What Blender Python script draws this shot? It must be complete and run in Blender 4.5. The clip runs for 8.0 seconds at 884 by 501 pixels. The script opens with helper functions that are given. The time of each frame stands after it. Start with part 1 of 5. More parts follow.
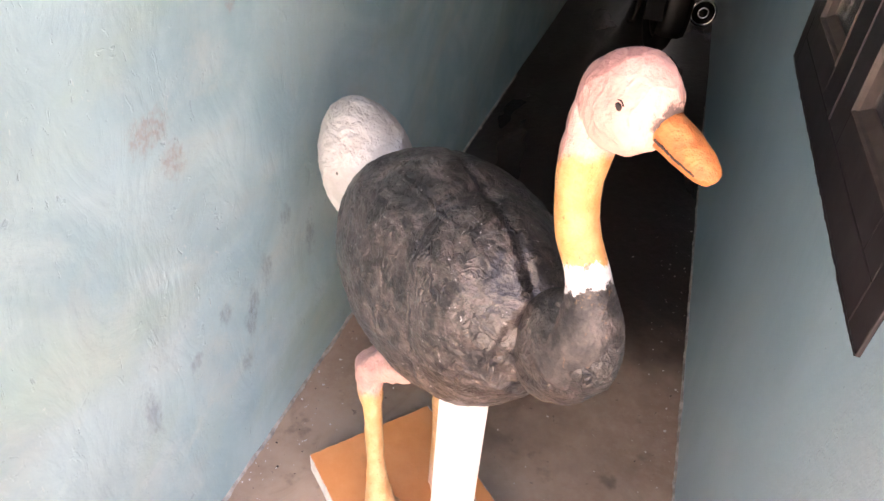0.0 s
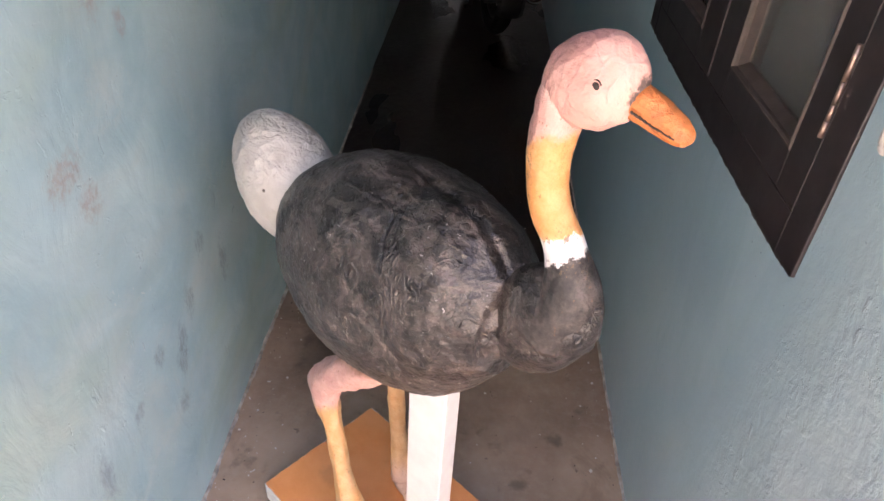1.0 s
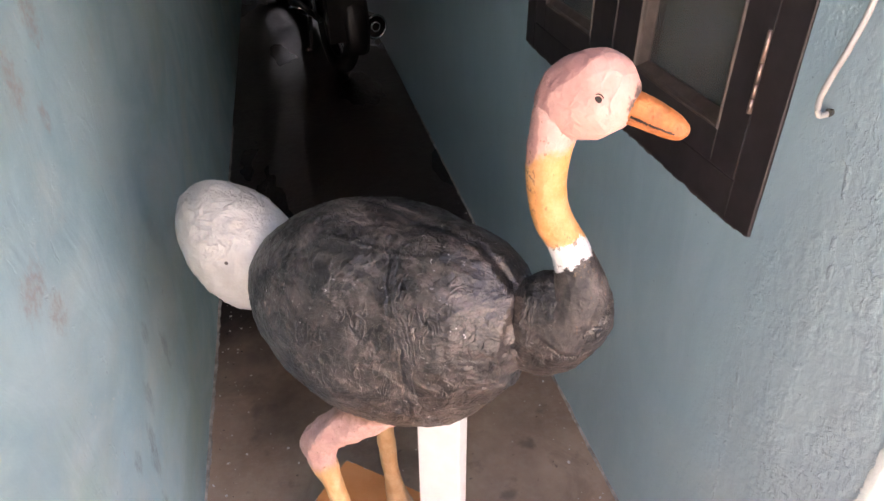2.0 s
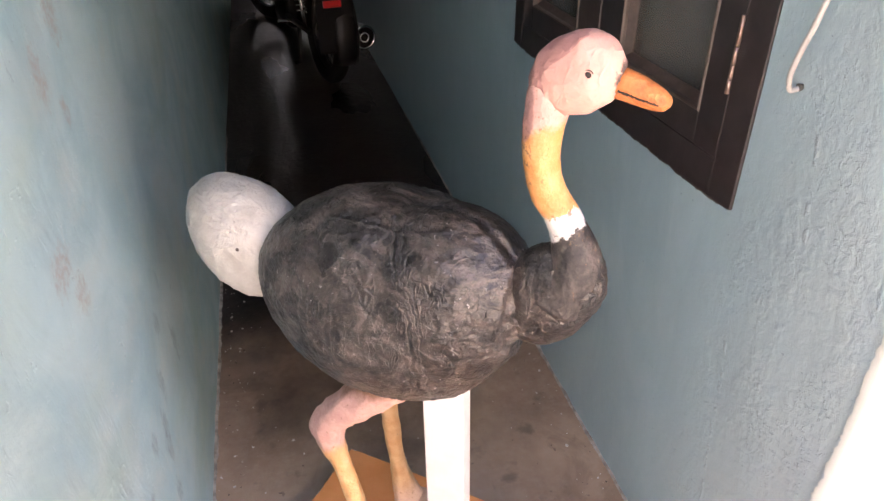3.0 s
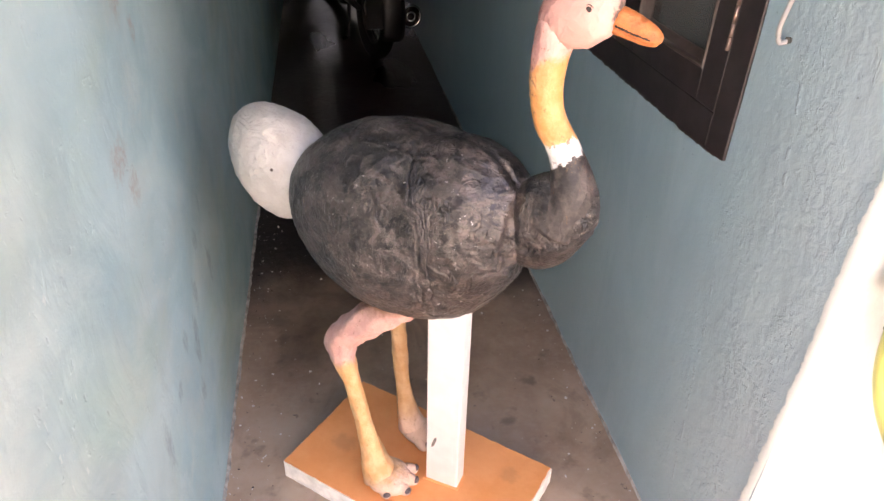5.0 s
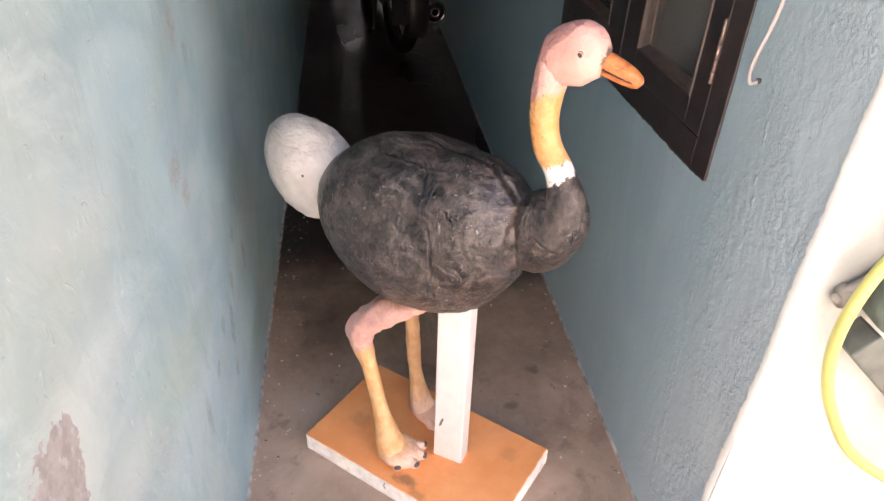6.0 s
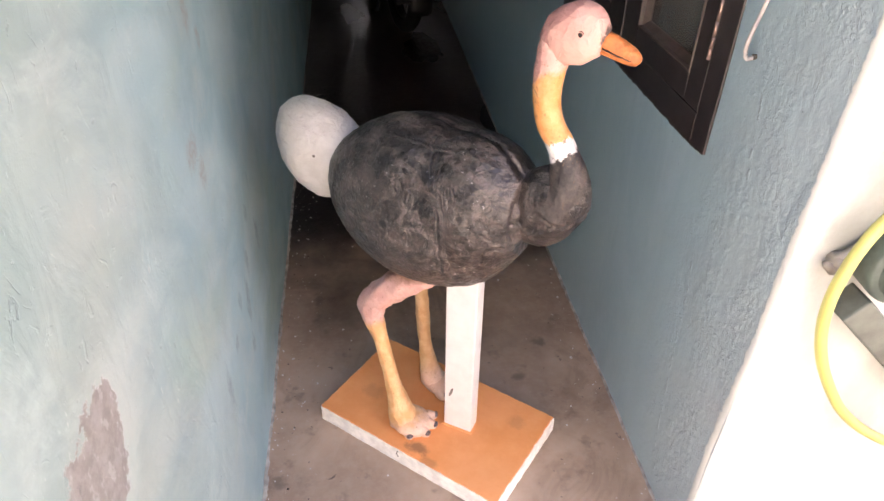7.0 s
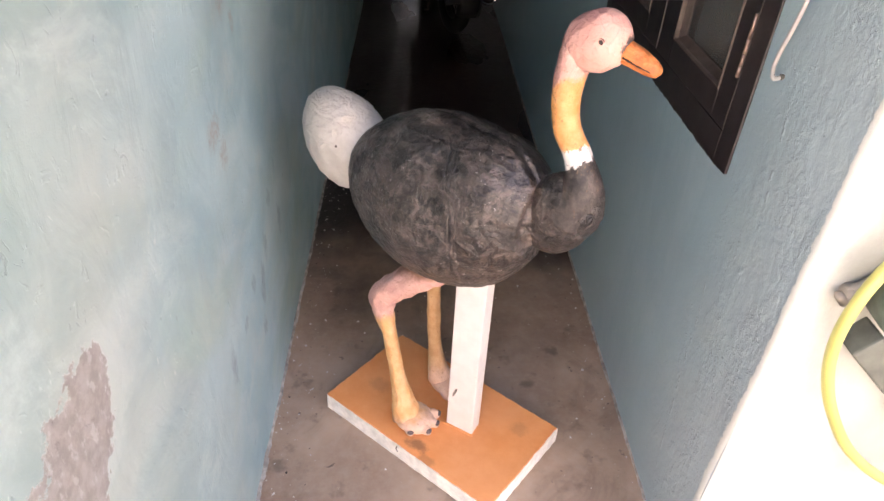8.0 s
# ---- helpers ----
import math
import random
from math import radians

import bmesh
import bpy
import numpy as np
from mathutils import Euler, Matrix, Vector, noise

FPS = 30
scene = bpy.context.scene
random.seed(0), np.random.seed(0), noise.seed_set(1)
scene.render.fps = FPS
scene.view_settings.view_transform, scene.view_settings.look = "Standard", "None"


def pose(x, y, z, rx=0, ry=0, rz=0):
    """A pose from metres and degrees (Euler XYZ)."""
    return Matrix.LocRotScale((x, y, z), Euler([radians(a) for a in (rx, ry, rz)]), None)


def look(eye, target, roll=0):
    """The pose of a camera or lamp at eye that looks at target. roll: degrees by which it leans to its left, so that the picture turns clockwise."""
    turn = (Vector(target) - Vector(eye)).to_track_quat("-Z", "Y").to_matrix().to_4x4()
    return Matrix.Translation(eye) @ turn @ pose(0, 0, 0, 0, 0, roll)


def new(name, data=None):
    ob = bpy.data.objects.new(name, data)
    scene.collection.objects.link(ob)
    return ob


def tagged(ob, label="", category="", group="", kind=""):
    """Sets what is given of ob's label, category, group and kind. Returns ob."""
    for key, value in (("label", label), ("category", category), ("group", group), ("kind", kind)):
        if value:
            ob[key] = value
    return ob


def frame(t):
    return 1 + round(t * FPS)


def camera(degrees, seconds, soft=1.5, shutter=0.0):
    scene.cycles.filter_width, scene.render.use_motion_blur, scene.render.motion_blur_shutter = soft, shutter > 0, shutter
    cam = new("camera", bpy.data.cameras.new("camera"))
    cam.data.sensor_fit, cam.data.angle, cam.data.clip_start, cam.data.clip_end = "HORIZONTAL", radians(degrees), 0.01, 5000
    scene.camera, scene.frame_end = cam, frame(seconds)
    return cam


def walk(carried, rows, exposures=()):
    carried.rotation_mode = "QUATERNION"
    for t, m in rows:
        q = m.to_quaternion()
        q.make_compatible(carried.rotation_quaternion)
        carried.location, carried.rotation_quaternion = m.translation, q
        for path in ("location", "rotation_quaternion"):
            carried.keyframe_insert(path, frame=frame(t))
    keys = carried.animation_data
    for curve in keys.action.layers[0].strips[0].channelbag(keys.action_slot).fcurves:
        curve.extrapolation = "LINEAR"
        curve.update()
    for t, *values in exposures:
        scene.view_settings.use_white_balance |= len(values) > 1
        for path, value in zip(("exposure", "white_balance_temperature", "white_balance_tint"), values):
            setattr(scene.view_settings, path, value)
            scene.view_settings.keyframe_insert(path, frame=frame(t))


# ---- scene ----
cam = camera(66.5, 8.0, soft=1.5)
PATH = [
    (0, (0.161, -0.655, 1.33), (-0.313, 0.87, 0.126), 3.3),
    (0.5, (0.093, -0.692, 1.33), (-0.175, 0.921, 0.178), 1.7),
    (1, (0.029, -0.697, 1.336), (-0.038, 0.902, 0.136), 2.5),
    (1.5, (-0.089, -0.681, 1.35), (0.131, 0.913, 0.162), 1.1),
    (1.7, (-0.122, -0.687, 1.354), (0.175, 0.914, 0.193), -0.5),
    (2.8, (-0.192, -0.766, 1.338), (0.194, 0.863, 0.245), -1.8),
    (3, (-0.193, -0.776, 1.34), (0.191, 0.858, 0.251), -2.1),
    (3.5, (-0.204, -0.793, 1.319), (0.192, 0.888, 0.311), -1.8),
    (4, (-0.208, -0.821, 1.265), (0.183, 0.861, 0.257), -2.3),
    (4.5, (-0.2, -0.871, 1.271), (0.12, 0.819, 0.251), 1.7),
    (4.7, (-0.195, -0.894, 1.279), (0.123, 0.776, 0.225), 0.8),
    (5.8, (-0.175, -1.02, 1.388), (0.048, 0.612, 0.254), 1.4),
    (6, (-0.186, -1.037, 1.411), (0.037, 0.594, 0.275), 1.0),
    (6.5, (-0.182, -1.065, 1.424), (0.046, 0.555, 0.274), 1.1),
    (7, (-0.194, -1.08, 1.433), (0.005, 0.518, 0.246), -0.2),
    (7.5, (-0.187, -1.086, 1.445), (-0.046, 0.51, 0.248), -1.6),
    (8, (-0.14, -1.09, 1.428), (-0.053, 0.521, 0.246), 2.2),
]
walk(cam, [(t, look(eye, target, roll)) for t, eye, target, roll in PATH], exposures=[(0.0, 3.96, 7450, 25), (0.5, 3.53, 7000, 21), (1.5, 3.50, 7000, 23), (3.0, 3.67, 7250, 23), (3.5, 3.68, 7300, 22), (4.0, 3.85, 7450, 23), (4.5, 3.75, 7350, 23), (6.0, 3.55, 7200, 22), (8.0, 3.46, 7200, 22)])

# ---------------------------------------------------------------- light
SUN_ELEVATION, SUN_ROTATION = 58.0, 20.0
world = bpy.data.worlds.new("sky")
scene.world = world
world.use_nodes = True
sky = world.node_tree.nodes.new("ShaderNodeTexSky")
sky.sky_type, sky.sun_disc = "NISHITA", False
sky.sun_elevation, sky.sun_rotation = radians(SUN_ELEVATION), radians(SUN_ROTATION)
sky.dust_density, sky.air_density = 4.0, 1.0
world.node_tree.links.new(sky.outputs[0], world.node_tree.nodes["Background"].inputs[0])
world.node_tree.nodes["Background"].inputs[1].default_value = 0.15
sun_data = bpy.data.lights.new("sun", "SUN")
sun_data.energy, sun_data.angle, sun_data.color = 5.0, radians(0.6), (1.0, 0.95, 0.88)
sun = new("sun", sun_data)
a, e = radians(SUN_ROTATION), radians(SUN_ELEVATION)
sun.matrix_world = look((math.sin(a) * math.cos(e) * 20, math.cos(a) * math.cos(e) * 20, math.sin(e) * 20), (0, 0, 0))

# added lamp: stands in for daylight through the unseen gap at the passage end
gap_data = bpy.data.lights.new("gap_daylight_lamp", "AREA")
gap_data.shape, gap_data.size, gap_data.size_y, gap_data.energy, gap_data.color = "RECTANGLE", 0.06, 0.70, 0.035, (1.0, 0.95, 0.88)
gap_light = new("gap_daylight_lamp", gap_data)
gap_light.matrix_world = look((-0.09, 7.19, 1.10), (-0.09, 0.0, 1.10))


# ---------------------------------------------------------------- material tools
class Nodes:
    """Short hand for building one node material."""

    def __init__(self, name, rough=0.6, metal=0.0):
        self.mat = bpy.data.materials.new(name)
        self.mat.use_nodes = True
        self.tree = self.mat.node_tree
        self.bsdf = self.tree.nodes["Principled BSDF"]
        self.bsdf.inputs["Roughness"].default_value = rough
        self.bsdf.inputs["Metallic"].default_value = metal
        self.coord = self.tree.nodes.new("ShaderNodeTexCoord").outputs["Object"]

    def add(self, kind, **inputs):
        node = self.tree.nodes.new(kind)
        for key, value in inputs.items():
            self.put(node.inputs[key.replace("_", " ")], value)
        return node

    def put(self, socket, value):
        if isinstance(value, bpy.types.NodeSocket):
            self.tree.links.new(value, socket)
        else:
            socket.default_value = value

    def stretched(self, x, y, z, shift=(0, 0, 0), turn=0.0):
        return self.add("ShaderNodeMapping", Vector=self.coord, Scale=(x, y, z), Location=shift, Rotation=(0, 0, radians(turn))).outputs[0]

    def noise(self, scale, detail=4.0, rough=0.55, vector=None, distortion=0.0):
        node = self.add("ShaderNodeTexNoise", Vector=vector or self.coord, Scale=scale, Detail=detail, Roughness=rough, Distortion=distortion)
        return node.outputs["Fac"]

    def ramp(self, fac, low, high, a=0.0, b=1.0):
        node = self.add("ShaderNodeMapRange", Value=fac)
        node.interpolation_type = "SMOOTHSTEP"
        for n, v in zip((1, 2, 3, 4), (low, high, a, b)):
            node.inputs[n].default_value = v
        return node.outputs[0]

    def math(self, op, a, b=0.0, c=0.0):
        node = self.tree.nodes.new("ShaderNodeMath")
        node.operation = op
        for socket, v in zip(node.inputs, (a, b, c)):
            self.put(socket, v)
        return node.outputs[0]

    def mix(self, fac, a, b):
        node = self.tree.nodes.new("ShaderNodeMix")
        node.data_type = "RGBA"
        self.put(node.inputs[0], fac)
        self.put(node.inputs[6], a if isinstance(a, bpy.types.NodeSocket) else (*a, 1))
        self.put(node.inputs[7], b if isinstance(b, bpy.types.NodeSocket) else (*b, 1))
        return node.outputs[2]

    def axis(self, n):
        return self.add("ShaderNodeSeparateXYZ", Vector=self.coord).outputs[n]

    def patch(self, centre, size, ragged=0.35, scale=22.0, soft=0.12):
        """1 inside a ragged blot about a place of the object, 0 outside."""
        off = self.tree.nodes.new("ShaderNodeVectorMath")
        off.operation = "SUBTRACT"
        self.put(off.inputs[0], self.coord)
        off.inputs[1].default_value = centre
        by = self.tree.nodes.new("ShaderNodeVectorMath")
        by.operation = "DIVIDE"
        self.put(by.inputs[0], off.outputs[0])
        by.inputs[1].default_value = size
        far = self.tree.nodes.new("ShaderNodeVectorMath")
        far.operation = "LENGTH"
        self.put(far.inputs[0], by.outputs[0])
        wob = self.math("MULTIPLY", self.math("SUBTRACT", self.noise(scale, 6.0, 0.65), 0.5), 4.0 * ragged)
        return self.ramp(self.math("ADD", far.outputs["Value"], wob), 1.0 + soft, 1.0 - soft)

    def crumple(self, size=34.0, pinch=0.16, flat=0.20, seed=0.0):
        """Height of crumpled, pasted paper: pinched creases round small flats."""
        bent = self.add("ShaderNodeVectorMath")
        bent.operation = "MULTIPLY_ADD"
        self.put(bent.inputs[0], self.add("ShaderNodeTexNoise", Vector=self.coord, Scale=14.0, Detail=3.0).outputs["Color"])
        bent.inputs[1].default_value = (0.07, 0.07, 0.07)
        self.put(bent.inputs[2], self.coord)
        edge = self.add("ShaderNodeTexVoronoi", Vector=self.add("ShaderNodeMapping", Vector=bent.outputs[0], Scale=(size, size, size * 0.7), Location=(seed, 0, 0)).outputs[0], Scale=1.0)
        edge.feature = "DISTANCE_TO_EDGE"
        small = self.add("ShaderNodeTexVoronoi", Vector=self.add("ShaderNodeMapping", Vector=bent.outputs[0], Scale=(size * 1.8, size * 1.8, size * 1.2)).outputs[0], Scale=1.0)
        return self.math("ADD", self.math("MULTIPLY", self.ramp(edge.outputs["Distance"], 0.0, 0.16, 1.0, 0.0), pinch), self.math("MULTIPLY", small.outputs["Distance"], flat))

    def finish(self, colour, bump=None, strength=0.3, distance=0.01, rough=None, **extra):
        self.put(self.bsdf.inputs["Base Color"], colour if isinstance(colour, bpy.types.NodeSocket) else (*colour, 1))
        if rough is not None:
            self.put(self.bsdf.inputs["Roughness"], rough)
        if bump is not None:
            bent = self.add("ShaderNodeBump", Height=bump, Strength=strength, Distance=distance).outputs[0]
            self.put(self.bsdf.inputs["Normal"], bent)
            self.put(self.bsdf.inputs["Coat Normal"], bent)
        for key, value in extra.items():
            self.put(self.bsdf.inputs[key.replace("_", " ")], value)
        return self.mat


def wall_left_paint():
    m = Nodes("worn_blue_lime_wash", 0.62)
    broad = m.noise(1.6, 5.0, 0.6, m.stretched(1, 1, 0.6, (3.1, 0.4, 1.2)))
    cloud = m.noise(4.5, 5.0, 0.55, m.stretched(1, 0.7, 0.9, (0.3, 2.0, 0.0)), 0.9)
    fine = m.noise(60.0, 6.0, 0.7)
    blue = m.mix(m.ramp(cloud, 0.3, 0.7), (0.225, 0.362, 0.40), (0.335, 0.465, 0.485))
    # coat near the mouth kept darker in colour to offset the strong light there
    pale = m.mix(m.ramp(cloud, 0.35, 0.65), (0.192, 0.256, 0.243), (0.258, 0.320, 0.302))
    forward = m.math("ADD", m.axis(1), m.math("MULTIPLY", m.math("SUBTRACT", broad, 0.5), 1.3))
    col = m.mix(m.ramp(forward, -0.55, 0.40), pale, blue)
    # older coats showing through: green, cream and chalky white
    green = m.ramp(m.noise(2.6, 5.0, 0.6, m.stretched(1, 0.6, 0.9, (7.0, 1.5, 0.4)), 0.7), 0.50, 0.68)
    col = m.mix(m.math("MULTIPLY", green, 0.5), col, (0.27, 0.36, 0.30))
    chalk = m.ramp(m.noise(6.0, 8.0, 0.66, m.stretched(1, 0.65, 0.9, (1.0, 5.0, 2.0)), 0.6), 0.52, 0.68)
    col = m.mix(m.math("MULTIPLY", chalk, 0.45), col, (0.37, 0.43, 0.408))
    cream = m.ramp(m.noise(3.2, 6.0, 0.6, m.stretched(1, 0.65, 0.9, (8.0, 3.0, 5.0)), 0.8), 0.50, 0.66)
    col = m.mix(m.math("MULTIPLY", cream, 0.30), col, (0.37, 0.375, 0.325))
    drip = m.ramp(m.noise(13.0, 6.0, 0.65, m.stretched(1, 0.8, 0.5, (2.0, 3.0, 5.0)), 0.8), 0.58, 0.72)
    col = m.mix(m.math("MULTIPLY", drip, 0.14), col, (0.20, 0.29, 0.31))
    # thin scratches and chipped dents
    area = m.ramp(m.noise(5.0, 3.0, 0.5, m.stretched(1, 1, 0.8, (6.0, 1.0, 3.0))), 0.40, 0.58)
    nick = m.math("MULTIPLY", area, m.ramp(m.noise(36.0, 4.0, 0.6, m.stretched(1, 1.3, 0.6, (2.0, 4.0, 1.0), 0.0), 1.5), 0.655, 0.70))
    col = m.mix(m.math("MULTIPLY", nick, 0.34), col, (0.11, 0.14, 0.15))
    chip = m.math("MULTIPLY", area, m.ramp(m.noise(36.0, 4.0, 0.6, m.stretched(1, 1.3, 0.6, (2.0, 4.12, 1.0), 0.0), 1.5), 0.655, 0.70))
    col = m.mix(m.math("MULTIPLY", chip, 0.28), col, (0.52, 0.53, 0.50))
    smear = m.ramp(m.noise(9.0, 5.0, 0.6, m.stretched(1, 0.9, 0.7, (4.4, 0.0, 6.0)), 0.6), 0.66, 0.78)
    col = m.mix(m.math("MULTIPLY", smear, 0.45), col, (0.13, 0.18, 0.20))
    bare = None
    for centre, size in (((0, 0.035, 0.865), (5.0, 0.040, 0.026)), ((0, 0.072, 0.802), (5.0, 0.024, 0.026)),
                         ((0, 0.21, 1.06), (5.0, 0.022, 0.040)), ((0, 0.27, 0.99), (5.0, 0.012, 0.022)), ((0, 0.34, 1.12), (5.0, 0.03, 0.045))):
        spot = m.patch(centre, size, 0.6, 70.0, 0.45)
        bare = spot if bare is None else m.math("MAXIMUM", bare, spot)
    col = m.mix(m.math("MULTIPLY", bare, m.ramp(m.noise(90.0, 4.0, 0.65), 0.38, 0.62, 0.25, 0.68)), col, (0.26, 0.228, 0.20))
    # the place where a whole flake of paint has come off the cement
    big, rim = None, None
    for centre, size in (((0, -0.543, 0.842), (5.0, 0.034, 0.046)), ((0, -0.572, 0.812), (5.0, 0.048, 0.075)), ((0, -0.625, 0.780), (5.0, 0.055, 0.098)), ((0, -0.705, 0.73), (5.0, 0.07, 0.11)), ((0, -0.80, 0.66), (5.0, 0.08, 0.12))):
        one = m.patch(centre, size, 0.34, 48.0, 0.05)
        lip = m.patch(centre, tuple(c + 0.0035 for c in size), 0.34, 48.0, 0.05)
        big = one if big is None else m.math("MAXIMUM", big, one)
        rim = lip if rim is None else m.math("MAXIMUM", rim, lip)
    col = m.mix(m.math("MULTIPLY", rim, 0.25), col, (0.40, 0.41, 0.39))
    raw = m.mix(m.ramp(m.noise(40.0, 6.0, 0.7), 0.35, 0.65), (0.172, 0.158, 0.146), (0.245, 0.226, 0.210))
    raw = m.mix(m.math("MULTIPLY", m.ramp(m.noise(70.0, 4.0, 0.6, m.stretched(1, 1, 0.6, (3, 8, 1))), 0.56, 0.66), 0.5), raw, (0.36, 0.35, 0.335))
    col = m.mix(m.math("MULTIPLY", big, 0.95), col, raw)
    scrape = m.ramp(m.noise(70.0, 4.0, 0.65, m.add("ShaderNodeMapping", Vector=m.coord, Scale=(1, 2.2, 0.6), Rotation=(radians(25), 0, 0)).outputs[0], 0.4), 0.40, 0.58)
    for y, z, h in ((0.21, 0.40, 0.03), (0.19, 0.36, 0.03), (-0.10, 0.40, 0.05), (0.45, 0.41, 0.04), (0.36, 0.52, 0.02), (0.02, 0.41, 0.015), (0.16, 0.28, 0.02), (0.12, 0.44, 0.02), (0.27, 0.45, 0.03)):
        dark = m.math("MULTIPLY", m.patch((0, y, z), (5.0, 0.016, h), 0.7, 60.0, 0.6), m.math("ADD", 0.45, m.math("MULTIPLY", scrape, 0.55)))
        col = m.mix(m.math("MULTIPLY", dark, 0.50), col, (0.10, 0.125, 0.135))
    relief = m.math("ADD", m.math("MULTIPLY", m.noise(9.0, 7.0, 0.55, m.stretched(1, 1, 0.6), 0.6), 1.0), m.math("MULTIPLY", fine, 0.10))
    scab = m.ramp(m.noise(30.0, 5.0, 0.65, m.stretched(1, 1, 0.7, (9, 2, 4)), 0.8), 0.62, 0.68)
    relief = m.math("ADD", relief, m.math("MULTIPLY", m.math("MULTIPLY", scab, area), 0.16))
    relief = m.math("SUBTRACT", relief, m.math("MULTIPLY", nick, 0.22))
    relief = m.math("SUBTRACT", relief, m.math("MULTIPLY", big, 0.15))
    return m.finish(col, relief, 0.5, 0.009, m.ramp(broad, 0.2, 0.8, 0.5, 0.68))


def wall_right_paint():
    m = Nodes("blue_gloss_wall_paint", 0.45)
    broad = m.noise(2.2, 5.0, 0.6, m.stretched(1, 1, 0.5, (0.4, 0.4, 9.2)), 0.6)
    cloud = m.noise(6.0, 6.0, 0.6, m.stretched(1, 1.4, 0.5), 0.8)
    col = m.mix(m.ramp(cloud, 0.25, 0.75), (0.228, 0.342, 0.385), (0.300, 0.412, 0.452))
    col = m.mix(m.math("MULTIPLY", m.ramp(broad, 0.45, 0.75), 0.55), col, (0.275, 0.382, 0.410))
    haze = m.ramp(m.noise(3.2, 6.0, 0.65, m.stretched(1, 1, 0.4, (6, 2, 1)), 0.7), 0.52, 0.72)
    col = m.mix(m.math("MULTIPLY", haze, 0.3), col, (0.36, 0.43, 0.45))
    # paint greyed and lightened toward the mouth to carry the light there
    mouth_light = m.ramp(m.math("ADD", m.axis(1), m.math("MULTIPLY", cloud, 0.25)), 0.20, -0.16)
    col = m.mix(m.math("MULTIPLY", mouth_light, 0.7), col, (0.325, 0.385, 0.400))
    scuff = m.ramp(m.noise(22.0, 6.0, 0.7, m.stretched(1, 1, 0.35, (2.0, 0, 0)), 0.8), 0.68, 0.75)
    col = m.mix(m.math("MULTIPLY", scuff, 0.4), col, (0.48, 0.54, 0.55))
    speck = m.ramp(m.noise(120.0, 2.0, 0.5), 0.74, 0.78)
    col = m.mix(m.math("MULTIPLY", speck, 0.5), col, (0.05, 0.06, 0.07))
    dabs = m.noise(54.0, 4.0, 0.6, m.stretched(1, 1, 0.85), 0.25)
    patchy = m.ramp(m.noise(11.0, 3.0, 0.5, m.stretched(1, 1, 0.6, (1, 6, 2))), 0.38, 0.62, 0.35, 1.0)
    where = m.ramp(m.math("ADD", m.axis(1), m.math("MULTIPLY", broad, 0.3)), 0.22, -0.10)
    where = m.math("MULTIPLY", where, patchy)
    relief = m.math("ADD", m.math("MULTIPLY", dabs, m.math("ADD", 0.12, m.math("MULTIPLY", where, 0.60))), m.math("MULTIPLY", m.noise(7.0, 4.0, 0.5, m.stretched(1, 1, 0.5)), 0.6))
    ridges = m.ramp(m.noise(34.0, 5.0, 0.62, m.stretched(1, 1, 0.75, (5, 2, 3)), 0.4), 0.60, 0.70)
    relief = m.math("ADD", relief, m.math("MULTIPLY", m.math("MULTIPLY", ridges, where), 0.14))
    nubs = m.ramp(m.noise(125.0, 4.0, 0.6, m.stretched(1, 1, 0.8, (3, 1, 7)), 0.3), 0.54, 0.68)
    zone = m.math("MULTIPLY", where, m.ramp(m.noise(9.0, 4.0, 0.6, m.stretched(1, 1, 0.7, (7, 3, 9))), 0.46, 0.58))
    relief = m.math("ADD", relief, m.math("MULTIPLY", m.math("MULTIPLY", nubs, zone), 0.16))
    # plaster ridges over two filled chases
    y, z = m.axis(1), m.axis(2)
    shake = m.math("MULTIPLY", m.math("SUBTRACT", m.noise(28.0, 4.0, 0.6), 0.5), 0.016)
    upper = m.math("ADD", m.math("SUBTRACT", y, m.math("MULTIPLY", z, 0.22)), m.math("ADD", 0.3505, shake))
    upper = m.math("MULTIPLY", m.ramp(m.math("ABSOLUTE", upper), 0.0055, 0.001), m.math("MULTIPLY", m.ramp(z, 0.83, 0.87), m.ramp(z, 1.02, 0.97)))
    lower = m.math("ADD", m.math("SUBTRACT", y, m.math("MULTIPLY", z, 0.137)), m.math("ADD", 0.160, shake))
    lower = m.math("MULTIPLY", m.ramp(m.math("ABSOLUTE", lower), 0.005, 0.001), m.math("MULTIPLY", m.ramp(z, 0.05, 0.12), m.ramp(z, 0.68, 0.60)))
    broken = m.ramp(m.noise(45.0, 4.0, 0.6, m.stretched(1, 1, 1, (4, 1, 8))), 0.46, 0.58, 0.0, 1.0)
    chase = m.math("MULTIPLY", m.math("MAXIMUM", upper, m.math("MULTIPLY", lower, 0.6)), broken)
    relief = m.math("ADD", relief, m.math("MULTIPLY", chase, 0.20))
    col = m.mix(m.math("MULTIPLY", chase, 0.25), col, (0.45, 0.52, 0.54))
    return m.finish(col, relief, 0.9, 0.006, m.ramp(cloud, 0.2, 0.8, 0.32, 0.46))


